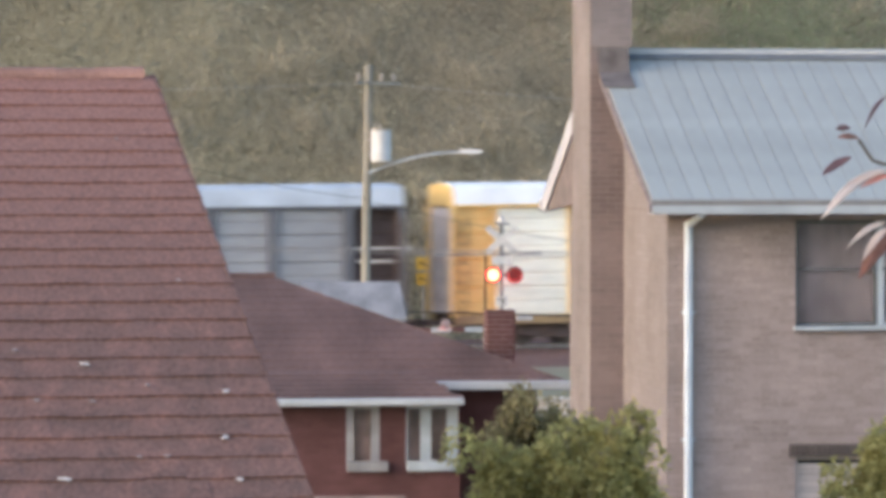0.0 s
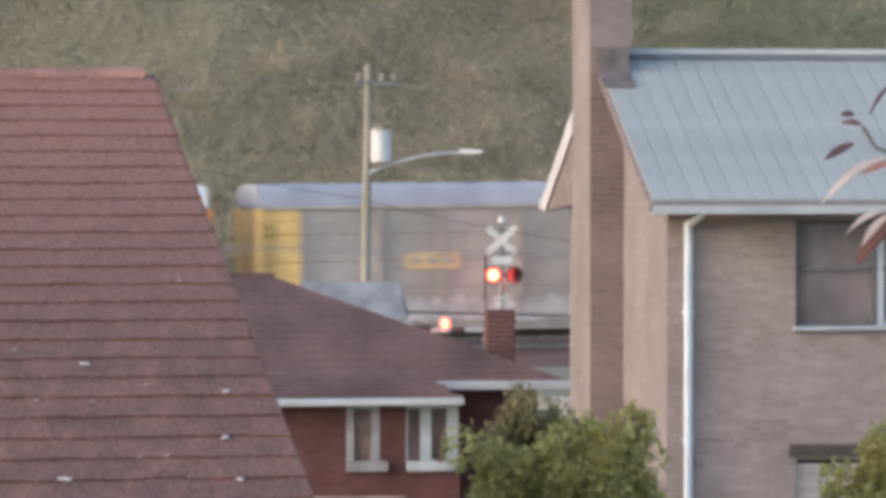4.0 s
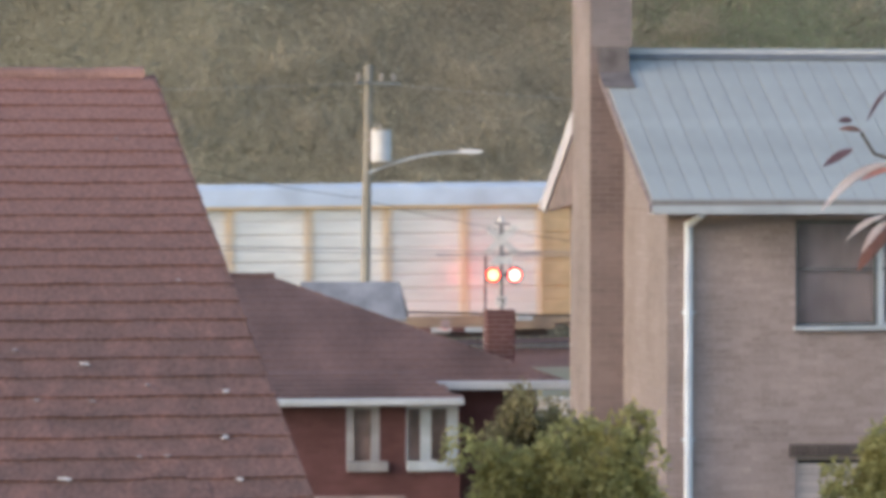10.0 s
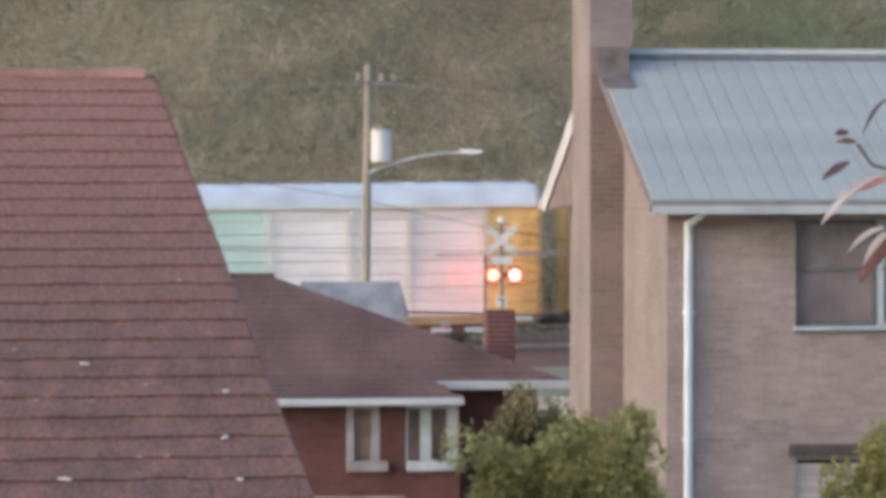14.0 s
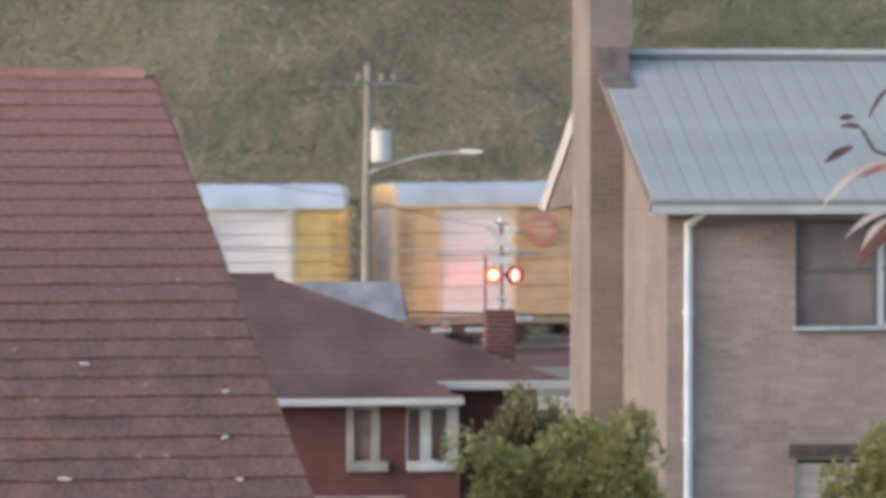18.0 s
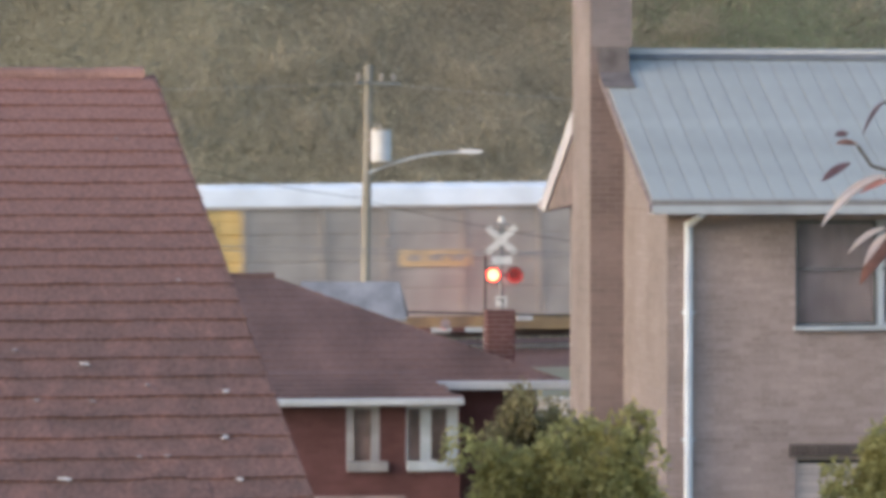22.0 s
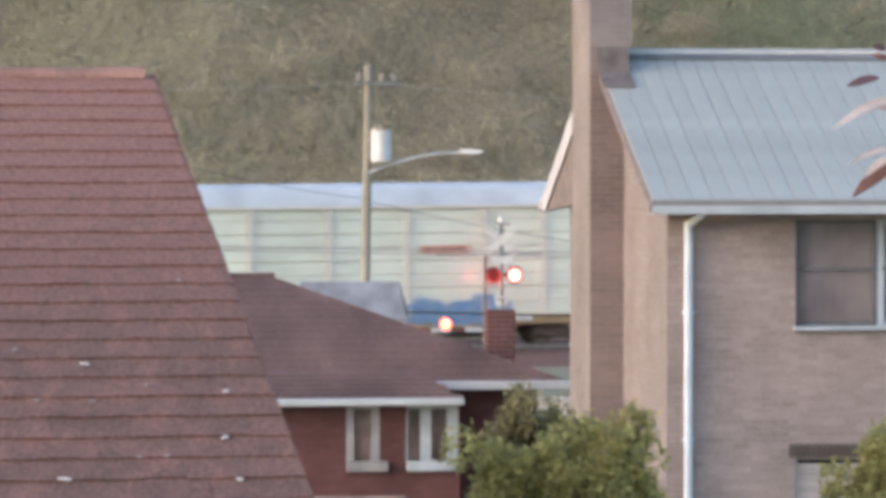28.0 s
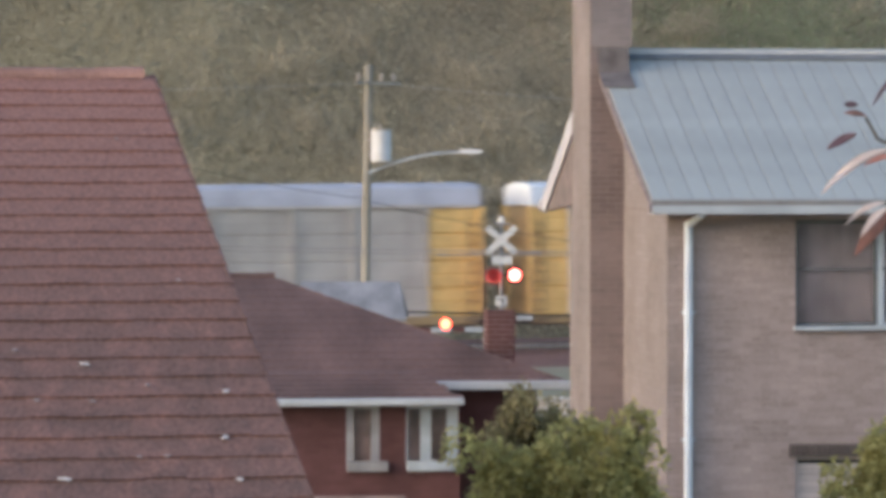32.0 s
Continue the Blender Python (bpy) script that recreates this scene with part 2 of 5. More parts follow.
def build_ground():
    xs = [-1800, -1100, -700, -450, -300, -200, -140, *range(-100, 101, 5), 140, 200, 300, 450, 700, 1100, 1800]
    ys = [-600, -300, -120, -50, -10, 20, 40, 60, 80, 100, 115, 122, 126, 130, 134, 138, 142, 146, 150, 154, *range(158, 260, 4), 280, 310, 350, 420, 520, 700, 1000, 1500]
    bm = bmesh.new()
    g = [[bm.verts.new((*from_line(x, y), min(height(*from_line(x, y)), 95))) for x in xs] for y in ys]
    for j in range(len(ys) - 1):
        for i in range(len(xs) - 1):
            bm.faces.new((g[j][i], g[j][i + 1], g[j + 1][i + 1], g[j + 1][i]))
    for f in bm.faces:
        f.smooth = True
    m = mat("grass_and_leaf_litter", (0.17, 0.165, 0.105), 0.95, var=0.4, scale=0.4, fine=3, bump=0.5, tint=(0.205, 0.17, 0.12))
    tagged(part("ground", bm, m), "rough grass and leaf litter of the gardens and hillside", "ground", kind="structure")


def build_track():
    bed = bmesh.new()
    prism(bed, [(139.5, -0.72), (143, -0.44), (148.6, -0.43), (151.8, -0.44), (158.5, -0.45), (158.5, -0.9), (139.5, -0.9)], 0, 1100)
    bmesh.ops.translate(bed, verts=bed.verts[:], vec=(-550, 0, 0))
    tagged(part("track_bed", along_line(bed), BALLAST), "grey crushed stone bed under the rails", "ballast", kind="structure")
    sl = bmesh.new()
    for i in range(-120, 121):
        box(sl, (i * 0.6, AXIS, -0.43), (0.25, 2.6, 0.08))
    tagged(part("sleepers", along_line(sl), SLEEPER), "weathered timber sleepers across the track bed", "sleepers", kind="stuff")
    for y in (149.48, 150.92):
        r = bmesh.new()
        box(r, (0, y, -0.375), (1100, 0.13, 0.03))
        box(r, (0, y, -0.35), (1100, 0.03, 0.08))
        box(r, (0, y, -0.325), (1100, 0.07, 0.03))
        tagged(part("rail", along_line(r), STEEL), "worn steel running rail on the sleepers", "rail", "track rails")
    road = bmesh.new()
    prism(road, [(124.0, 0.0), (126.0, 0.03), (140, -0.43), (149, -0.36), (151, -0.36), (156, -0.44), (156, -0.8), (124, -0.8)], 0, 6.5)
    bmesh.ops.translate(road, verts=road.verts[:], vec=(-4.9, 0, 0))
    tagged(part("road", road, mat("crossing_asphalt", (0.06, 0.06, 0.06), 0.9, var=0.3)), "worn asphalt of the level crossing road", "road", kind="structure")


def build_forest():
    rng = np.random.default_rng(5)
    leaves, twigs = [], []
    fresh, hazy = [], []
    spots = [from_line(rng.uniform(-18, 32), rng.uniform(161, 200)) for _ in range(230)]
    spots += [from_line(rng.uniform(-130, 150), rng.uniform(200, 250)) for _ in range(190)]
    bright = (0.0, -0.6, 0.8)
    for x, y in spots:
        z, h = height(x, y), rng.uniform(3.0, 5.2)
        r = h * rng.uniform(0.28, 0.4)
        base = np.array((x, y, z))
        top = base + (rng.normal() * 0.3, rng.normal() * 0.3, h * 0.8)
        near = abs(x) < 32 and y < 206
        k = 14 if near else 6
        limbs = [(base, top, 0.08)]
        cl = [base + (0, 0, 0.8)]
        for _ in range(k):
            s = rng.uniform(0.15, 0.95)
            a = rng.uniform(0, 6.28)
            p = base + (top - base) * s
            q = p + np.array((math.cos(a), math.sin(a), 0.55)) * r * rng.uniform(0.5, 1.0) * (1.15 - 0.5 * s)
            limbs.append((p, q, 0.03))
            cl.append(q)
        for p, q, w in limbs:
            for u in (np.array((1.0, 0.2, 0)) * w, np.array((0.2, 1.0, 0)) * w):
                twigs.append((p - u, p + u, q + u * 0.4, q - u * 0.4))
        n = 2300 if near else 260
        pts = crown_points(rng, n, np.array(cl), r * 0.75)
        pts = pts[(pts[:, 2] > 4.9) | (rng.uniform(size=n) < 0.25)]
        green = 10 < x < 17 and 165 < y < 185 or 22 < x < 26
        (fresh if green else hazy if x + rng.normal() * 5 < -3 else leaves).append(leaf_quads(rng, pts, 0.13 if near else 0.7, 0.11 if near else 0.55, face=bright))
        twigs.extend(leaf_quads(rng, crown_points(rng, 160 if near else 20, np.array(cl), r * 0.6), 1.0, 0.04, -0.8))
    # scrub that fills the slope between the crowns, sparser low down
    rise = np.vectorize(height)
    for group, k, mid in ((leaves, 370000, 9), (hazy, 330000, -9)):
        v = rng.uniform(158.5, 204, k)
        x, y = from_line(mid + 6 + rng.normal(size=k) * 10, v)
        z = rise(x, y) + rng.uniform(0.0, 1.0, k) * np.minimum(4.4, 0.8 + (v - 158.5) * 0.6)
        keep = (z > 4.9) | (rng.uniform(size=k) < 0.3)
        group.append(leaf_quads(rng, np.stack((x, y, z), 1)[keep], 0.125, 0.105, face=bright))
    k = 60000
    x, y = from_line(26 + rng.normal(size=k) * 4, rng.uniform(182, 204, k))
    fresh.append(leaf_quads(rng, np.stack((x, y, rise(x, y) + rng.uniform(1.0, 4.6, k)), 1), 0.14, 0.11, face=bright))
    wood = thing("hillside_wood", pose(0, 0, 0), "dense olive and brown scrub woodland covering the hillside", "woodland", kind="stuff")
    quads("foliage", np.concatenate(leaves), HILLLEAF, wood)["kind"] = "stuff"
    quads("dry_foliage", np.concatenate(hazy), HAZELEAF, wood)["kind"] = "stuff"
    quads("fresh_foliage", np.concatenate(fresh), FRESHLEAF, wood)["kind"] = "stuff"
    quads("branches", np.array(twigs), TWIG, wood)["kind"] = "stuff"


build_ground()
build_track()
build_forest()


# ---- freight train ----
PITCH, SPEED = 28.4 / COS, 12.51 / COS
RAIL = -0.31
SILVER = mat("silver_panel", (0.79, 0.745, 0.68), 0.42, metal=0.1, var=0.18, scale=0.9, fine=9, bump=0.03, spread=0.09, stretch=(0.4, 1, 2), coat=0.6)
CREAM = mat("cream_panel", (0.88, 0.86, 0.75), 0.42, metal=0.15, var=0.18, scale=0.9, fine=9, bump=0.03, spread=0.09, stretch=(0.4, 1, 2), coat=0.35)
PINKISH = mat("pale_pink_panel", (0.85, 0.755, 0.715), 0.42, metal=0.1, var=0.18, scale=0.9, fine=9, bump=0.03, spread=0.09, stretch=(0.4, 1, 2), coat=0.6)
# a teal reflection on the wagon sides, put into the panel colour
TEALSHINE = mat("teal_reflection_panel", (0.62, 0.76, 0.68), 0.42, metal=0.1, var=0.18, scale=0.8, fine=9, bump=0.03, spread=0.1, stretch=(0.4, 1, 2), coat=0.6)
GREENISH = mat("greenish_white_panel", (0.64, 0.655, 0.56), 0.42, metal=0.1, var=0.14, scale=1.2, fine=9, bump=0.03, spread=0.07, stretch=(0.4, 1, 2), coat=0.6)
BRIGHT = mat("bright_white_panel", (0.9, 0.865, 0.84), 0.42, metal=0.05, var=0.14, scale=1.2, fine=9, bump=0.03, spread=0.07, stretch=(0.4, 1, 2), coat=0.6)
POSTPALE = mat("pale_post_paint", (0.6, 0.57, 0.52), 0.6, var=0.15, scale=2)
POSTGREY = mat("grey_post_paint", (0.15, 0.15, 0.165), 0.6, var=0.15, scale=2)
GREYP = mat("blue_grey_panel", (0.36, 0.355, 0.365), 0.55, metal=0.1, var=0.16, scale=1.2, fine=9, bump=0.03, spread=0.07, stretch=(0.4, 1, 2), coat=0.04)
DULL = mat("weathered_tan_panel", (0.4, 0.355, 0.315), 0.6, metal=0.1, var=0.25, scale=0.9, fine=9, bump=0.05, spread=0.08, stretch=(1, 1, 0.6))
DULLGREY = mat("weathered_grey_panel", (0.42, 0.39, 0.36), 0.6, metal=0.1, var=0.25, scale=0.9, fine=9, bump=0.05, spread=0.08, stretch=(1, 1, 0.6))
ORANGE = mat("orange_paint", (0.8, 0.28, 0.085), 0.5, var=0.25, scale=1.5, fine=9, bump=0.05, spread=0.05)
POSTORANGE = mat("faded_orange_post_paint", (0.5, 0.29, 0.2), 0.6, var=0.25, scale=2)
# sill paints: darker copies of the panel paints, shade and grime in the colour
SILLORANGE = mat("shaded_grimy_orange_sill", (0.34, 0.155, 0.08), 0.7, var=0.45, scale=1.2, fine=6, tint=(0.2, 0.12, 0.08))
SILLYELLOW = mat("shaded_grimy_yellow_sill", (0.33, 0.235, 0.12), 0.7, var=0.45, scale=1.2, fine=6, tint=(0.2, 0.15, 0.1))
SILLTAN = mat("shaded_grimy_tan_sill", (0.31, 0.24, 0.16), 0.7, var=0.4, scale=1.2, fine=6, tint=(0.2, 0.16, 0.12))
YELLOW = mat("yellow_paint", (0.7, 0.475, 0.185), 0.5, var=0.22, scale=1.5, fine=9, bump=0.05, spread=0.06)
TAN = mat("faded_tan_yellow_paint", (0.62, 0.44, 0.245), 0.55, var=0.2, scale=1.5, fine=9, bump=0.05, spread=0.06)
# the dark inside of the open wagon ends, put into a panel colour
ENDSHADE = mat("open_end_shade", (0.1, 0.075, 0.07), 0.8, var=0.3)
ROOFWHITE = mat("bright_car_roof", (0.84, 0.85, 0.86), 0.5, metal=0.1, var=0.15, scale=0.7, bump=0.05)
ROOFBLUE = mat("galvanised_car_roof", (0.56, 0.595, 0.64), 0.5, metal=0.15, var=0.2, scale=0.7, bump=0.05)
ROOFDULL = mat("dull_grey_car_roof", (0.38, 0.385, 0.43), 0.6, metal=0.1, var=0.2, scale=0.7, bump=0.05)
ENDGREY = mat("pale_end_door", (0.74, 0.64, 0.58), 0.6, var=0.3, scale=2)
ENDTAN = mat("grimy_tan_end_door", (0.58, 0.4, 0.2), 0.7, var=0.35, scale=2)
ENDPALE = mat("pale_pinkish_end_cap", (0.46, 0.39, 0.35), 0.6, var=0.25, scale=2)
CAPPINK = mat("faded_orange_pink_end_cap", (0.52, 0.34, 0.27), 0.6, var=0.25, scale=2)
ENDBROWN = mat("rusty_end_door", (0.4, 0.27, 0.25), 0.75, var=0.35, scale=2)
LOGORED = mat("faded_red_emblem", (0.52, 0.24, 0.18), 0.6, var=0.35)
SPRAYS = {"blue": mat("blue_spray_paint", (0.14, 0.3, 0.55), 0.6, var=0.5, scale=2.5, tint=(0.4, 0.5, 0.6)),
          "pink": mat("pinkish_violet_spray_paint", (0.5, 0.37, 0.45), 0.6, var=0.5, scale=2.5, tint=(0.66, 0.56, 0.58)),
          "purple": mat("violet_spray_paint", (0.2, 0.15, 0.36), 0.6, var=0.5, scale=2.5, tint=(0.4, 0.3, 0.42)),
          "white": mat("white_spray_paint", (0.84, 0.76, 0.74), 0.6, var=0.5, scale=2.5, tint=(0.6, 0.54, 0.52)),
          "green": mat("dark_green_spray_paint", (0.1, 0.12, 0.09), 0.6, var=0.5, scale=2.5, tint=(0.35, 0.33, 0.3))}
MESHES = {}


def panel_mesh(w, z0, z1, m, lip=0.025, deep_rib=0.03):
    """A pressed side panel with horizontal ribs, its back edge closed."""
    key = (round(w, 2), z0, z1, m.name)
    if key not in MESHES:
        bm = bmesh.new()
        ring = []
        for i in range(8):
            a, b = z0 + (z1 - z0) * i / 8, z0 + (z1 - z0) * (i + 1) / 8
            deep = deep_rib if i in (2, 4, 6) else deep_rib - 0.03
            ring += [(deep, a), (-lip, a + 0.09), (-lip, b - 0.03)]
        ring += [(0.02, z1)]
        ring += [(0.06, z1), (0.06, z0)]
        prism(bm, ring, 0, w)
        bmesh.ops.translate(bm, verts=bm.verts[:], vec=(-w / 2, 0, 0))
        MESHES[key] = mesh_of(bm, "side_panel", m)
    return MESHES[key]


def shared(key, build, m):
    if key not in MESHES:
        bm = bmesh.new()
        build(bm)
        MESHES[key] = mesh_of(bm, key, m)
    return MESHES[key]


def roof_ring():
    half = [(1.56, 5.02), (1.57, 5.1), (1.5, 5.4), (1.42, 5.66), (1.3, 5.74), (0.8, 5.8)]
    return [(-y, z) for y, z in half] + [(0, 5.84)] + [(y, z) for y, z in half[::-1]]


def truck(parent, x):
    """A two-axle bogie: side frames, bolster, springs, and wheelsets that roll."""
    t = piece("bogie", shared("bogie_bolster", lambda bm: (box(bm, (0, 0, 0.62), (0.5, 2.3, 0.3), bevel=0.03), rod(bm, (0, 0, 0.75), (0, 0, 0.95), 0.25)), BOGIE), parent, pose(x, 0, 0))

    def frame_side(bm):
        ring = [(-1.35, 0.42), (-1.3, 0.66), (-0.55, 0.85), (0.55, 0.85), (1.3, 0.66), (1.35, 0.42), (1.05, 0.42), (0.45, 0.3), (-0.45, 0.3), (-1.05, 0.42)]
        prism(bm, [(p[0], p[1]) for p in ring], 1, 0.14)
        for s in (-0.18, 0, 0.18):
            rod(bm, (s, -0.03, 0.36), (s, -0.03, 0.6), 0.07, seg=8)

    for y in (-1.12, 0.98):
        piece("side_frame", shared("side_frame", frame_side, BOGIE), t, pose(0, y, 0))

    def wheels(bm):
        rod(bm, (0, -0.95, 0), (0, 0.95, 0), 0.08, seg=10)
        for y in (-0.76, 0.64):
            rod(bm, (0, y, 0), (0, y + 0.12, 0), 0.42, seg=24)
            rod(bm, (0, y - 0.03, 0), (0, y, 0), 0.14, seg=12)
            rod(bm, (0.24, y - 0.02, 0.1), (0.24, y, 0.1), 0.05, seg=6)

    out = []
    for dx in (-0.89, 0.89):
        out.append(piece("wheelset", shared("wheelset", wheels, WHEEL), t, pose(dx, 0, 0.42)))
    return out


def rack_car(label, side, end, second, trim, roof, door, sill, tints=(), sprays=(), plate=None, emblem=None, recess=False, cap=None):
    """A covered car carrier. side, end, second: panel paints; trim: posts and top chord; tints: (from, to, paint) along the car from its
    leading end; sprays: (from, to, low, high, paint)."""
    trim = POSTPALE if trim in (SILVER, CREAM) else POSTGREY if trim is GREYP else POSTORANGE if trim is ORANGE else trim
    sill = {ORANGE: SILLORANGE, YELLOW: SILLYELLOW, TAN: SILLTAN}.get(sill, sill)
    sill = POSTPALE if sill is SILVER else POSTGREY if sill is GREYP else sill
    c = thing("autorack_wagon", pose(0, AXIS, RAIL, 0, 0, TURN), label, "rail wagon", "autorack train")
    # underframe and side sills
    piece("underframe", shared("underframe", lambda bm: (box(bm, (0, 0, 0.9), (27.2, 2.7, 0.32)), box(bm, (0, 0, 0.6), (15, 1.6, 0.5), bevel=0.04)), BOGIE), c, pose(0, 0, 0))
    for y in (-1.5, 1.5):
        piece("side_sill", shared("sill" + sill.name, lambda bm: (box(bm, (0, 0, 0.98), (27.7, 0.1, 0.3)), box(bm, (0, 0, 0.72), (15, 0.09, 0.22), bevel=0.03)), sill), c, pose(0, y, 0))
    # panels on both sides: gap-to-panel distances from each end
    L = PITCH / 2
    rear = [e / COS for e in ((0.9, 2.75, 5.2, 7.4) if recess else (0.9, 2.33, 5.08, 7.28))]
    lead = [e / COS for e in (0.9, 2.8, 5.4, 7.5)]
    a, b = -(L - rear[3]), L - lead[3]
    cuts = [-(L - e) for e in rear] + [a + (b - a) * i / 5 for i in range(1, 5)] + [L - e for e in lead[::-1]]
    plain = side in (DULL, DULLGREY)
    corner = trim if end is ENDSHADE else end
    nseg = len(cuts) - 1
    for sgn in (-1, 1):
        for i in range(nseg):
            a, b = cuts[i], cuts[i + 1]
            m = end if i in (0, nseg - 1) else second if i in (2, nseg - 3) else side
            mid = (L - (a + b) / 2) * COS
            # reflected colour is painted onto the panels between f0 and f1
            for f0, f1, paint in tints:
                if f0 < mid < f1 and m is side:
                    m = paint
            p = pose((a + b) / 2, sgn * 1.53, 0, 0, 0, 0 if sgn < 0 else 180) @ (pose(0, 0, 0, -0.5) if plain else pose(0, 0, 0, -1.4, 0, 1.0))
            # set-back panel coloured as the shade in the open end
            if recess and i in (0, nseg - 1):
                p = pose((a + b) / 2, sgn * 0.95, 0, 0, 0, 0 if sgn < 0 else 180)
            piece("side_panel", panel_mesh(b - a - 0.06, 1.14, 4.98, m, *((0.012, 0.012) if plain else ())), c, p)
        for i, x in enumerate(cuts):
            paint = corner if i in (0, nseg) else trim
            wide = 0.36 if paint is POSTGREY and 0 < i < nseg else 0.08 if plain and 0 < i < nseg else 0.18
            piece("post", shared("post%d%d" % (plain, wide * 100) + paint.name, lambda bm: (box(bm, (0, 0, 3.06), (wide, 0.1 + 0.06 * plain, 3.86)), box(bm, (0, 0, 4.86), (wide + 0.08, 0.104 + 0.06 * plain, 0.2))), paint), c, pose(x, sgn * 1.53, 0))
        piece("top_chord", shared("chord" + trim.name, lambda bm: box(bm, (0, 0, 5.0), (27.7, 0.12, 0.12), bevel=0.02), trim), c, pose(0, sgn * 1.55, 0))

    def roof_shape(bm):
        prism(bm, roof_ring(), 0, 27.7)
        for i in range(1, 19):
            ring = [(y * 1.008, z + 0.02 if z > 5.1 else z) for y, z in roof_ring()]
            r = bmesh.new()
            prism(r, ring, 0, 0.06)
            bmesh.ops.translate(r, verts=r.verts[:], vec=(i * 27.7 / 19, 0, 0))
            tmp = bpy.data.meshes.new("rib")
            r.to_mesh(tmp)
            r.free()
            bm.from_mesh(tmp)
        bmesh.ops.translate(bm, verts=bm.verts[:], vec=(-13.85, 0, 0))

    piece("roof", shared("car_roof" + roof.name, roof_shape, roof), c, pose(0, 0, 0))

    def door_leaf(bm):
        box(bm, (0, 0, 3.05), (0.08, 1.36, 3.8), bevel=0.02)
        for z in (1.7, 2.4, 3.1, 3.8, 4.5):
            box(bm, (0.05, 0, z), (0.05, 1.3, 0.1))

    for s in (-1, 1):
        for y in (-0.71, 0.71):
            piece("end_door", shared("end_door" + door.name, door_leaf, door), c, pose(s * 13.8, y, 0, 0, 0, 0 if s > 0 else 180))
        # arched panel that closes the roof's end, and the corner posts of the end frame
        arch = shared("end_arch" + (cap or roof).name, lambda bm: prism(bm, [(y * 0.985, z - 0.02) for y, z in roof_ring()], 0, 0.05), cap or roof)
        piece("end_arch", arch, c, pose(s * 13.86, 0, 0, 0, 0, 0 if s > 0 else 180))
        for y in (-1.47, 1.47):
            piece("corner_post", shared("corner_post" + corner.name, lambda bm: box(bm, (0, 0, 3.0), (0.12, 0.16, 3.9), bevel=0.02), corner), c, pose(s * 13.84, y, 0))

        def ladder(bm):
            for yy in (-0.2, 0.2):
                rod(bm, (yy, 0, 0.8), (yy, 0, 4.6), 0.02, seg=6)
            for i in range(11):
                rod(bm, (-0.2, 0, 0.95 + i * 0.34), (0.2, 0, 0.95 + i * 0.34), 0.014, seg=6)

        piece("ladder", shared("ladder", ladder, BOGIE), c, pose(s * 13.6, -1.62, 0))
        piece("coupler", shared("coupler", lambda bm: (box(bm, (0.45, 0, 0.85), (1.0, 0.2, 0.2), bevel=0.03), box(bm, (0.87, 0, 0.85), (0.2, 0.32, 0.3), bevel=0.05), tube(bm, [(0.1, -0.5, 0.8), (0.45, -0.5, 0.5), (0.9, -0.5, 0.6)], 0.03)), BOGIE), c, pose(s * 13.8, 0, 0, 0, 0, 0 if s > 0 else 180))
    if recess:
        for s in (-1, 1):
            for z, w in ((3.55, 2.5), (3.1, 1.3)):
                piece("hand_rail", shared("hand_rail%d" % (w * 10), lambda bm: rod(bm, (-w / 2, 0, 0), (w / 2, 0, 0), 0.05, seg=8), POSTPALE), c, pose(s * (L - 1.9), -1.52, z))
    for f0, f1, z0, z1, paint in sprays:
        f0, f1 = f0 / COS, f1 / COS
        rng = random.Random(int(f0 * 100))
        n = max(6, int((f1 - f0) / 0.16))
        xs = [L - f1 + (f1 - f0) * i / n for i in range(n + 1)]
        top = [z1 - (z1 - z0) * rng.uniform(0.0, 0.45) for _ in xs]
        low = [z0 + (z1 - z0) * rng.uniform(0.0, 0.22) for _ in xs]
        bm = bmesh.new()
        y = -1.556
        lo, hi = [bm.verts.new((x, y, z)) for x, z in zip(xs, low)], [bm.verts.new((x, y - 0.03 * (z > 1.3), z)) for x, z in zip(xs, top)]
        for i in range(n):
            bm.faces.new((lo[i], lo[i + 1], hi[i + 1], hi[i]))
        bmesh.ops.solidify(bm, geom=bm.faces[:], thickness=0.006)
        part("graffiti", bm, SPRAYS[paint], c, paint + " spray-painted graffiti")
    if plate:
        f, z, w, h, m = plate
        f /= COS
        bm = bmesh.new()
        box(bm, (L - f, -1.56, z), (w, 0.03, h))
        part("data_plate", bm, m, c)
        bm = bmesh.new()
        for k in range(3):
            box(bm, (L - f - w * 0.3 + k * w * 0.3, -1.58, z), (w * 0.2, 0.012, h * 0.35))
        part("lettering_bars", bm, BOGIE if m is not TAN else DULL, c)
    if emblem:
        for f in (e / COS for e in emblem):
            bm = bmesh.new()
            rod(bm, (L - f, -1.575, 4.15), (L - f, -1.545, 4.15), 0.62, seg=20)
            e = part("emblem", bm, LOGORED, c, "faded red round emblem")
            bm = bmesh.new()
            for k, w in ((0.2, 0.6), (-0.02, 0.8), (-0.24, 0.5)):
                box(bm, (L - f, -1.585, 4.15 + k), (w, 0.012, 0.11))
            part("emblem_bars", bm, TAN, e)
    return c, [w for x in (-10.2, 10.2) for w in truck(c, x)]


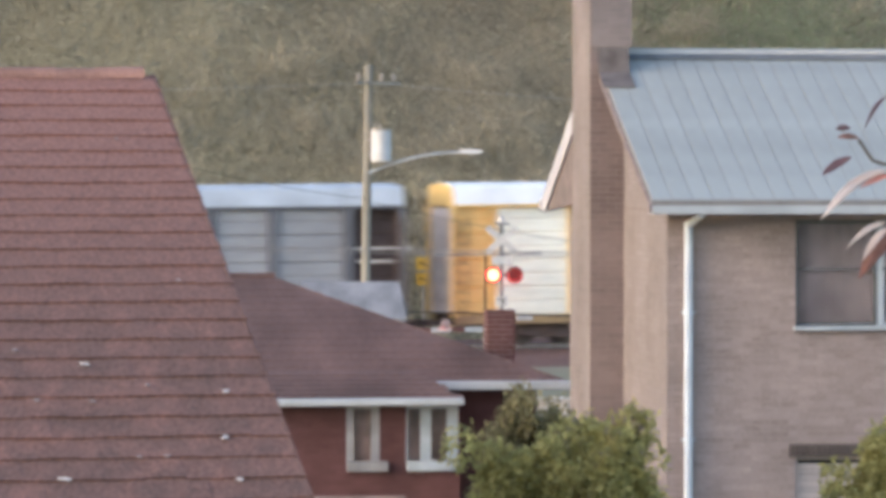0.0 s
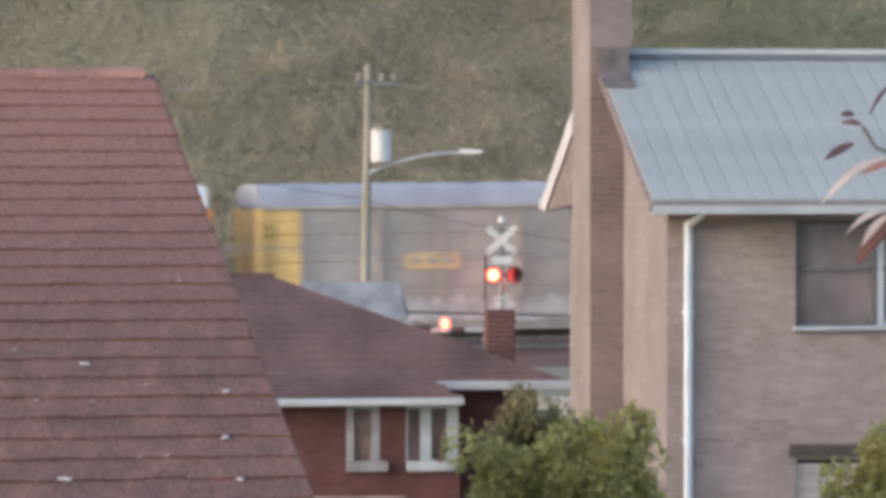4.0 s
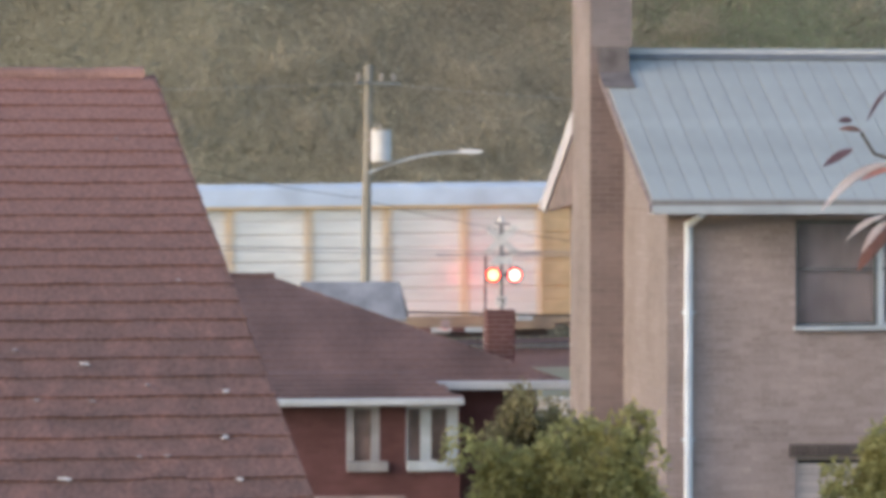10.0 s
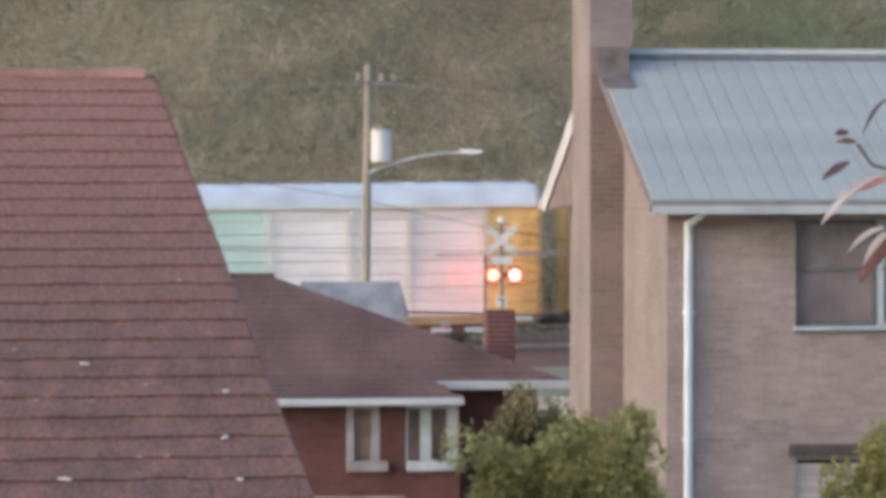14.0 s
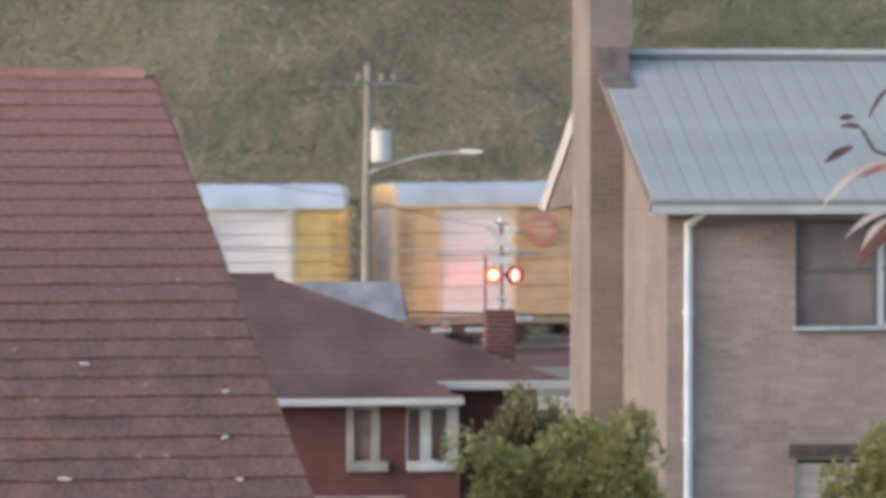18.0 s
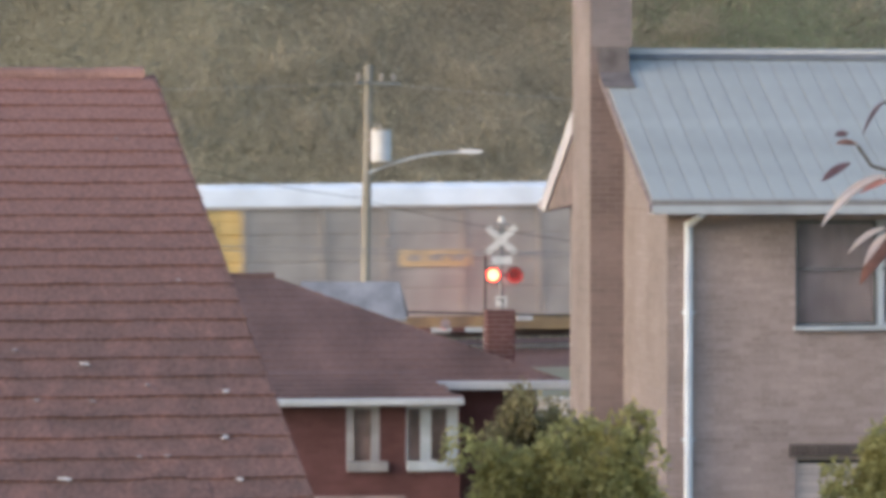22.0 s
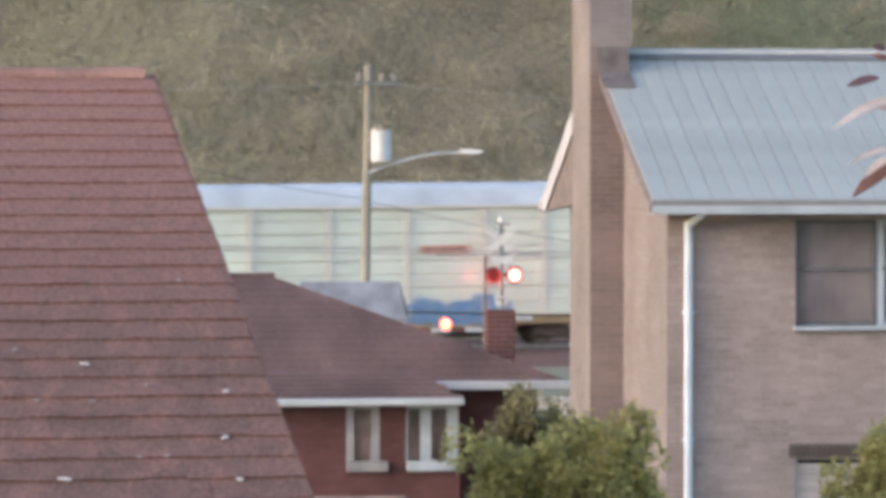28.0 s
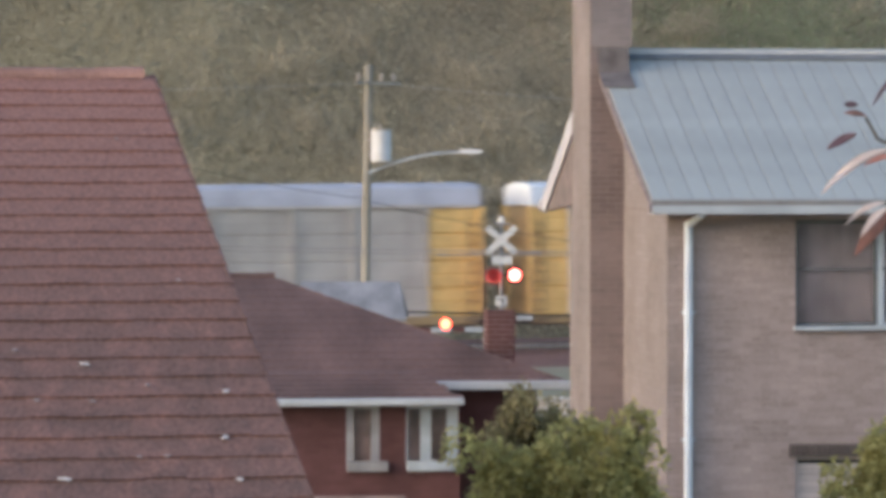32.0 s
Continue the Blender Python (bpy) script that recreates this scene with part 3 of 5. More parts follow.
CARS = [
    rack_car("yellow and cream autorack wagon with a white roof", CREAM, YELLOW, YELLOW, YELLOW, ROOFWHITE, ENDGREY, YELLOW, cap=YELLOW),
    rack_car("blue-grey autorack wagon with open dark ends", GREYP, ENDSHADE, GREYP, GREYP, ROOFBLUE, ENDSHADE, GREYP, plate=(21.9, 3.55, 1.7, 0.8, ENDGREY), recess=True, cap=ROOFWHITE),
    rack_car("weathered tan autorack wagon with yellow end panels", DULL, YELLOW, DULL, DULL, ROOFDULL, ENDTAN, DULL, sprays=[(3.5, 24, 0.9, 1.95, "white")], plate=(21.5, 3.1, 2.0, 0.6, TAN)),
    rack_car("orange and cream autorack wagon with a bright white roof", CREAM, ORANGE, ORANGE, ORANGE, ROOFWHITE, ENDBROWN, ORANGE, cap=CAPPINK),
    rack_car("pale silver autorack wagon with blue graffiti", SILVER, SILVER, SILVER, SILVER, ROOFWHITE, ENDGREY, SILVER, sprays=[(6.8, 11.3, 0.66, 1.98, "blue"), (15.7, 17.9, 0.75, 2.35, "purple")], cap=TAN),
    rack_car("faded tan-yellow autorack wagon with pale panels", SILVER, TAN, TAN, TAN, ROOFBLUE, ENDGREY, TAN, cap=ENDPALE),
    rack_car("pale autorack wagon with yellow end panels", PINKISH, YELLOW, PINKISH, CREAM, ROOFBLUE, ENDTAN, YELLOW, cap=ROOFWHITE),
    rack_car("pale and teal autorack wagon with yellow end panels", PINKISH, YELLOW, PINKISH, CREAM, ROOFBLUE, ENDTAN, YELLOW, cap=ROOFWHITE, tints=[(10.5, 26, TEALSHINE)]),
    rack_car("tan autorack wagon with teal panels and red emblems", SILVER, TAN, TAN, TAN, ROOFBLUE, ENDGREY, TAN, tints=[(2, 19, TEALSHINE)], emblem=(6.6, 22.35), cap=TAN),
    rack_car("pale autorack wagon with yellow ends and pinkish graffiti", PINKISH, YELLOW, PINKISH, SILVER, ROOFBLUE, ENDTAN, YELLOW, cap=ROOFWHITE, sprays=[(8.5, 16.5, 0.9, 1.9, "pink")], plate=(19.4, 3.6, 1.6, 0.4, GREYP)),
    rack_car("weathered grey-tan autorack wagon with a white roof", DULL, YELLOW, DULL, DULL, ROOFWHITE, ENDTAN, YELLOW, plate=(19.4, 3.2, 2.6, 0.6, TAN)),
    rack_car("weathered grey autorack wagon with yellow end panels", DULLGREY, YELLOW, DULLGREY, DULLGREY, ROOFDULL, ENDTAN, DULLGREY, cap=ROOFWHITE, plate=(5.0, 2.1, 2.2, 0.6, DULL)),
    rack_car("orange autorack wagon with silver panels", SILVER, ORANGE, ORANGE, ORANGE, ROOFWHITE, ENDBROWN, ORANGE, cap=CAPPINK, plate=(9.8, 3.0, 1.5, 0.35, CREAM)),
    rack_car("greenish-white autorack wagon with blue graffiti", GREENISH, YELLOW, GREENISH, SILVER, ROOFBLUE, ENDTAN, YELLOW, cap=ROOFWHITE, sprays=[(6.6, 13.6, 0.7, 2.05, "blue")], plate=(8.95, 3.5, 1.8, 0.26, LOGORED)),
    rack_car("bright white autorack wagon with yellow end panels", BRIGHT, YELLOW, BRIGHT, CREAM, ROOFBLUE, ENDTAN, YELLOW, cap=ROOFWHITE, sprays=[(10.4, 20.5, 0.8, 1.35, "green")]),
    rack_car("grey autorack wagon with yellow end panels", DULLGREY, YELLOW, DULLGREY, DULLGREY, ROOFDULL, ENDTAN, YELLOW),
]


# ---- street furniture by the crossing ----
def utility_pole():
    t = thing("utility_pole", pose(-2.13, 115, 0), "weathered wooden utility pole with transformer and street light arm", "utility pole")
    bm = bmesh.new()
    rod(bm, (-0.03, 0, -0.3), (0.1, 0, 8.85), 0.13, 0.115, seg=16)
    part("pole", bm, WOOD, t)
    bm = bmesh.new()
    box(bm, (0.35, -0.14, 8.35), (1.5, 0.08, 0.09), pose(0, 0, 0, 0, 0, 35), bevel=0.01)
    arm = part("crossarm", bm, WOOD, t)
    ins = bmesh.new()
    rod(ins, (0, 0, 0), (0, 0, 0.1), 0.05, 0.06, 10)
    rod(ins, (0, 0, 0.1), (0, 0, 0.2), 0.06, 0.03, 10)
    im = mesh_of(ins, "insulator", CERAMIC)
    for d in (-0.2, 0.55, 0.95):
        piece("insulator", im, arm, pose(d * 0.82, -0.14 + (d - 0.35) * 0.57, 8.42))
    bm = bmesh.new()
    rod(bm, (0.44, -0.2, 6.2), (0.44, -0.2, 7.06), 0.28, seg=24)
    bmesh.ops.bevel(bm, geom=bm.edges[:], offset=0.02, segments=1, affect="EDGES")
    can = part("transformer", bm, CANWHITE, t, "pale grey pole transformer can")
    bm = bmesh.new()
    for x in (0.28, 0.42):
        rod(bm, (x, -0.2, 7.06), (x, -0.2, 7.24), 0.05, 0.03)
    rod(bm, (0.44, -0.2, 7.06), (0.44, -0.2, 7.1), 0.29, seg=24)
    part("bushings", bm, CERAMIC, can)
    for z in (6.4, 6.8):
        part("bracket", box(bmesh.new(), (0.17, -0.1, z), (0.22, 0.08, 0.06)), STEEL, can)
    bm = bmesh.new()
    pts = [(0.1 + 2.55 * k / 8, -0.15, 5.9 + 0.57 * (1 - (1 - k / 8) ** 2.0)) for k in range(9)]
    tube(bm, pts, 0.035)
    arm = part("lamp_arm", bm, GALV, t, "curved galvanised lamp arm")
    bm = bmesh.new()
    prism(bm, [(0, 0.03), (0.12, 0.08), (0.5, 0.07), (0.68, 0.03), (0.66, -0.03), (0.3, -0.06), (0.02, -0.03)], 1, 0.26)
    bmesh.ops.translate(bm, verts=bm.verts[:], vec=(2.55, -0.28, 6.47))
    bmesh.ops.bevel(bm, geom=bm.edges[:], offset=0.012, segments=1, affect="EDGES")
    part("lamp_head", bm, CANWHITE, arm, "pale cobra-head street light")
    return t


def wire(name, a, b, sag, r=0.012, label="thin black overhead cable", m=CABLE):
    a, b = Vector(a), Vector(b)
    cu = bpy.data.curves.new(name, "CURVE")
    cu.dimensions, cu.bevel_depth, cu.bevel_resolution = "3D", r, 1
    sp = cu.splines.new("POLY")
    sp.points.add(20)
    for i in range(21):
        k = i / 20
        p = a.lerp(b, k)
        sp.points[i].co = (p.x, p.y, p.z - 4 * sag * k * (1 - k), 1)
    cu.materials.append(m)
    tagged(new(name, cu), label, "cable", "overhead cables")


class Lamp:
    discs = []


def flasher(parent, x, z, phase, r=0.17, m=LAMPRED):
    """A hooded signal head; its lens turns its lit face forward while it is on."""
    bm = bmesh.new()
    rod(bm, (x, 0.09, z), (x, 0.1, z), r * 1.5, seg=24)
    head = part("backing_disc", bm, HOODPAINT, parent, "round black backing disc")
    bm = bmesh.new()
    rod(bm, (x, 0.1, z), (x, 0.26, z), r * 0.95, seg=16)
    part("lamp_case", bm, DARKPAINT, head)
    bm = bmesh.new()
    for k in range(12):
        a = math.pi * (0.02 + 0.96 * k / 11)
        b = math.pi * (0.02 + 0.96 * (k + 1) / 11)
        if k < 11:
            vs = [bm.verts.new((x + math.cos(q) * r * 1.12, y, z + math.sin(q) * r * 1.12)) for q, y in ((a, 0.08), (b, 0.08), (b, -0.2), (a, -0.2))]
            bm.faces.new(vs)
    bmesh.ops.solidify(bm, geom=bm.faces[:], thickness=0.008)
    part("hood", bm, HOODPAINT, head)
    bm = bmesh.new()
    rod(bm, (0, -0.012, 0), (0, 0.012, 0), r, seg=24)
    me = mesh_of(bm, "lens", m, REDLENS)
    for p in me.polygons:
        p.material_index = 0 if p.normal.y < -0.5 else 1
    ob = piece("lens", me, head, pose(x, -0.06, z))
    Lamp.discs.append((ob, x, -0.06, z, phase))
    bm = bmesh.new()
    rod(bm, (0, -0.012, 0), (0, 0.012, 0), r, seg=24)
    me = mesh_of(bm, "rear_lens", LAMPBACK, REDLENS)
    for p in me.polygons:
        p.material_index = 0 if p.normal.y > 0.5 else 1
    ob = piece("rear_lens", me, head, pose(x, 0.36, z))
    Lamp.discs.append((ob, x, 0.36, z, phase))


def crossing_signal():
    t = thing("crossing_signal", pose(2.03, 146.3, -1.08) @ Matrix.Scale(1.18, 4), "railway crossing signal with white crossbuck and red flashing lamps", "crossing signal")
    bm = bmesh.new()
    rod(bm, (0, 0.12, -0.2), (0, 0.12, 4.35), 0.06, seg=14)
    rod(bm, (0, 0.12, 4.35), (0, 0.12, 4.42), 0.09, seg=14)
    part("mast", bm, MASTGREY, t)
    bm = bmesh.new()
    rod(bm, (0, 0.12, 0.3), (0, 0.12, 0.75), 0.16, seg=14)
    part("base", bm, GALV, t)
    for a in (-48, 48):
        bm = bmesh.new()
        box(bm, (0, -0.02 if a > 0 else 0.0, 3.92), (0.2, 0.012, 1.15), pose(0, 0, 0, 0, a, 0))
        part("crossbuck_blade", bm, SIGNWHITE, t, "white crossbuck blade")
    bm = bmesh.new()
    rod(bm, (0, 0.12, 4.42), (0, 0.12, 4.62), 0.1, 0.08, seg=14)
    part("bell", bm, SIGNWHITE, t)
    bm = bmesh.new()
    box(bm, (0.02, 0.0, 3.32), (0.6, 0.012, 0.24), bevel=0.004)
    plate = part("plaque", bm, SIGNWHITE, t, "small white plaque below the crossbuck")
    bm = bmesh.new()
    box(bm, (0, 0, 2.12), (0.34, 0.012, 0.3), bevel=0.004)
    p2 = part("number_plaque", bm, SIGNWHITE, t, "small white plaque on the mast")
    bm = bmesh.new()
    box(bm, (-0.02, -0.012, 2.18), (0.2, 0.006, 0.05)), box(bm, (0.05, -0.012, 2.08), (0.06, 0.006, 0.15))
    part("plaque_bars", bm, DARKPAINT, p2)
    bm = bmesh.new()
    rod(bm, (-0.45, 0.14, 2.88), (0.5, 0.14, 2.88), 0.03, seg=10)
    bar = part("lamp_bar", bm, DARKPAINT, t)
    flasher(bar, -0.24, 2.89, (0.77, 1.535), m=LAMPWARM)
    flasher(bar, 0.39, 2.89, (0.07, 0.935))
    bm = bmesh.new()
    rod(bm, (-1.9, 0.3, 3.47), (1.2, 0.3, 3.53), 0.025, seg=8)
    part("conduit", bm, GREYCABLE, t)


def crossing_gate():
    t = thing("crossing_gate", pose(1.475, 146.7, -1.08, 0, 0, TURN) @ Matrix.Scale(1.18, 4), "lowered red and white crossing gate arm with red lamps", "crossing gate")
    bm = bmesh.new()
    rod(bm, (0, 0, -0.2), (0, 0, 3.45), 0.03, seg=10)
    part("post", bm, DARKPAINT, t)
    bm = bmesh.new()
    box(bm, (0.25, 0.1, 0.95), (0.45, 0.5, 0.75), bevel=0.03)
    part("gate_motor", bm, GALV, t)
    part("counterweight", box(bmesh.new(), (1.18, -0.1, 1.63), (0.5, 0.12, 0.2), bevel=0.02), SIGNWHITE, t, "white gate counterweight")
    part("counterweight_arm", box(bmesh.new(), (0.75, -0.04, 1.5), (0.9, 0.05, 0.08), pose(0, 0, 0, 0, -14, 0)), DARKPAINT, t)
    m1 = mesh_of(box(bmesh.new(), (0, 0, 0), (0.62, 0.03, 0.14)), "stripe", SIGNWHITE)
    m2 = mesh_of(box(bmesh.new(), (0, 0, 0), (0.42, 0.03, 0.14)), "stripe", REDPAINT)
    x = -0.35
    for k in range(9):
        piece("arm_stripe", m1 if k % 2 == 0 else m2, t, pose(x, -0.1, 1.28))
        x -= 0.52
    bm = bmesh.new()
    box(bm, (-1.27, -0.1, 1.37), (0.08, 0.08, 0.06))
    lampbox = part("arm_lamp", bm, DARKPAINT, t)
    bm = bmesh.new()
    rod(bm, (0, -0.02, 0), (0, 0.02, 0), 0.15, seg=20)
    me = mesh_of(bm, "lens", LAMPAMBER, LEDGE)
    for p in me.polygons:
        p.material_index = 0 if p.normal.y < -0.5 else 1
    ob = piece("lens", me, lampbox, pose(-1.27, -0.14, 1.46))
    Lamp.discs.append((ob, -1.27, -0.14, 1.46, (0.06, 0.745)))


utility_pole()
wire("service_cable", (-9.0, 115.2, 6.6), (-2.1, 114.9, 5.2), 0.15, 0.009)
wire("service_cable", (-2.1, 114.9, 5.15), (7.5, 112.0, 3.6), 0.2, 0.009)
wire("power_line", (-40, 113.5, 8.8), (-1.9, 114.8, 8.35), 0.5, 0.006, "pale overhead power line", GALV)
wire("power_line", (-1.9, 114.8, 8.35), (40, 118, 7.0), 0.6, 0.006, "pale overhead power line", GALV)
wire("telephone_cable", (-9, 100, 2.9), (9, 100, 2.45), 0.08, 0.025)
wire("telephone_cable", (-10, 112, 4.05), (8, 112, 3.74), 0.03, 0.017, "grey telephone cable on the street poles", GREYCABLE)
wire("telephone_cable", (-10, 112, 3.93), (8, 112, 3.65), 0.03, 0.013, "grey telephone cable on the street poles", GREYCABLE)
splice = thing("cable_splice_case", pose(1.6, 113.7, 4.53, 0, 6, 0), "small black splice case hanging on the overhead cable", "cable splice")
part("case", rod(bmesh.new(), (-0.2, 0, 0), (0.2, 0, 0), 0.04, 0.03, 10), GREYCABLE, splice)
for sx in (-0.16, 0.16):
    part("hanger", box(bmesh.new(), (sx, 0, 0.05), (0.03, 0.03, 0.06)), STEEL, splice)
# stands in for a yellow object of unknown kind beyond the rails
marker = thing("yellow_plate_post", pose(-0.72, 157.0, height(-0.72, 157.0) - 0.1), "yellow and black hazard marker on a post beyond the rails", "road sign")
part("post", rod(bmesh.new(), (0, 0.05, 0), (0, 0.05, 3.7), 0.05, seg=10), MASTGREY, marker)
for z in (2.66, 3.24):
    plate = part("marker_plate", box(bmesh.new(), (0, 0, z), (0.56, 0.03, 0.46), bevel=0.01), MARKER, marker)
    part("stripe", box(bmesh.new(), (0, -0.02, z - 0.02), (0.4, 0.008, 0.08), pose(0, 0, 0, 0, 20, 0)), DARKPAINT, plate)
crossing_signal()
crossing_gate()


def shed():
    t = thing("garden_shed", pose(0, 90, 0), "small shed with a low grey metal roof", "shed")
    bm = bmesh.new()
    box(bm, (-2.0, 1.5, 1.35), (2.2, 2.6, 2.7))
    part("wall", bm, SHEDWALL, t)
    bm = bmesh.new()
    prism(bm, [(-0.05, 2.75), (-0.05, 2.82), (1.35, 3.56), (1.65, 3.56), (3.1, 2.82), (3.1, 2.75), (1.5, 3.48)], 0, 2.38)
    bmesh.ops.translate(bm, verts=bm.verts[:], vec=(-3.15, 0, 0))
    for v in bm.verts:
        # the end leans in towards the ridge, and the ridge sags a little
        v.co.x -= (0.26 if v.co.x > -1.5 else -0.1) * max(0, v.co.z - 2.82) / 1.1
    part("roof", bm, SHEDROOF, t)


shed()
gw = thing("garden_wall", pose(3.0, 75, 0), "low cream rendered garden wall behind the bungalow", "wall")
part("wall_body", box(bmesh.new(), (0, 0, 0.93), (4.0, 0.2, 1.86)), RENDER, gw)
part("coping", box(bmesh.new(), (0, 0, 1.9), (4.05, 0.28, 0.08), bevel=0.02), RENDER, gw)


# ---- brick work ----
def brick_run(bm, u0, u1, z0, z1, place, holes=(), rng=random.Random(3), limit=None):
    """Courses of bricks between u0 and u1, z0 and z1, round the openings (u0, u1, z0, z1); place maps (u, z) to a matrix.
    limit(z) narrows a course to the slope of a gable."""
    row, z = 0, z0
    while z + 0.065 <= z1 + 0.01:
        lo, hi = limit(z + 0.065) if limit else (u0, u1)
        cut = sorted(h[:2] for h in holes if h[2] - 0.03 < z + 0.033 < h[3] + 0.03)
        runs, a = [], lo
        for p, q in cut:
            if p > a:
                runs.append((a, min(p, hi)))
            a = max(a, q)
        runs.append((a, hi))
        for lo2, hi2 in runs:
            u = u0 - (0.12 if row % 2 else 0)
            while u < hi2:
                a, b = max(u, lo2), min(u + 0.23, hi2)
                if b - a > 0.02:
                    m = place((a + b) / 2, z + 0.033) @ Matrix.Diagonal((b - a, 0.014 + rng.uniform(0, 0.004), 0.065, 1))
                    bmesh.ops.create_cube(bm, size=1, matrix=m)
                u += 0.24
        z += 0.075
        row += 1


def wall_with_holes(bm, u0, u1, z0, z1, holes, d0, d1):
    """One solid wall along u, from depth d0 to d1, with rectangular openings (u0, u1, z0, z1) through it."""
    us = sorted({u0, u1, *[h[0] for h in holes], *[h[1] for h in holes]})
    zs = sorted({z0, z1, *[h[2] for h in holes], *[h[3] for h in holes]})
    vs = {}

    def v(i, k, d):
        if (i, k, d) not in vs:
            vs[i, k, d] = bm.verts.new((us[i], d, zs[k]))
        return vs[i, k, d]

    def solid(i, k):
        if not (0 <= i < len(us) - 1 and 0 <= k < len(zs) - 1):
            return False
        u, z = (us[i] + us[i + 1]) / 2, (zs[k] + zs[k + 1]) / 2
        return not any(h[0] < u < h[1] and h[2] < z < h[3] for h in holes)

    for i in range(len(us) - 1):
        for k in range(len(zs) - 1):
            if not solid(i, k):
                continue
            bm.faces.new((v(i, k, d0), v(i + 1, k, d0), v(i + 1, k + 1, d0), v(i, k + 1, d0)))
            bm.faces.new((v(i, k + 1, d1), v(i + 1, k + 1, d1), v(i + 1, k, d1), v(i, k, d1)))
            for di, dk, p, q in ((-1, 0, (i, k), (i, k + 1)), (1, 0, (i + 1, k + 1), (i + 1, k)), (0, -1, (i + 1, k), (i, k)), (0, 1, (i, k + 1), (i + 1, k + 1))):
                if not solid(i + di, k + dk):
                    bm.faces.new((v(*p, d0), v(*q, d0), v(*q, d1), v(*p, d1)))
    bmesh.ops.recalc_face_normals(bm, faces=bm.faces[:])
    return bm


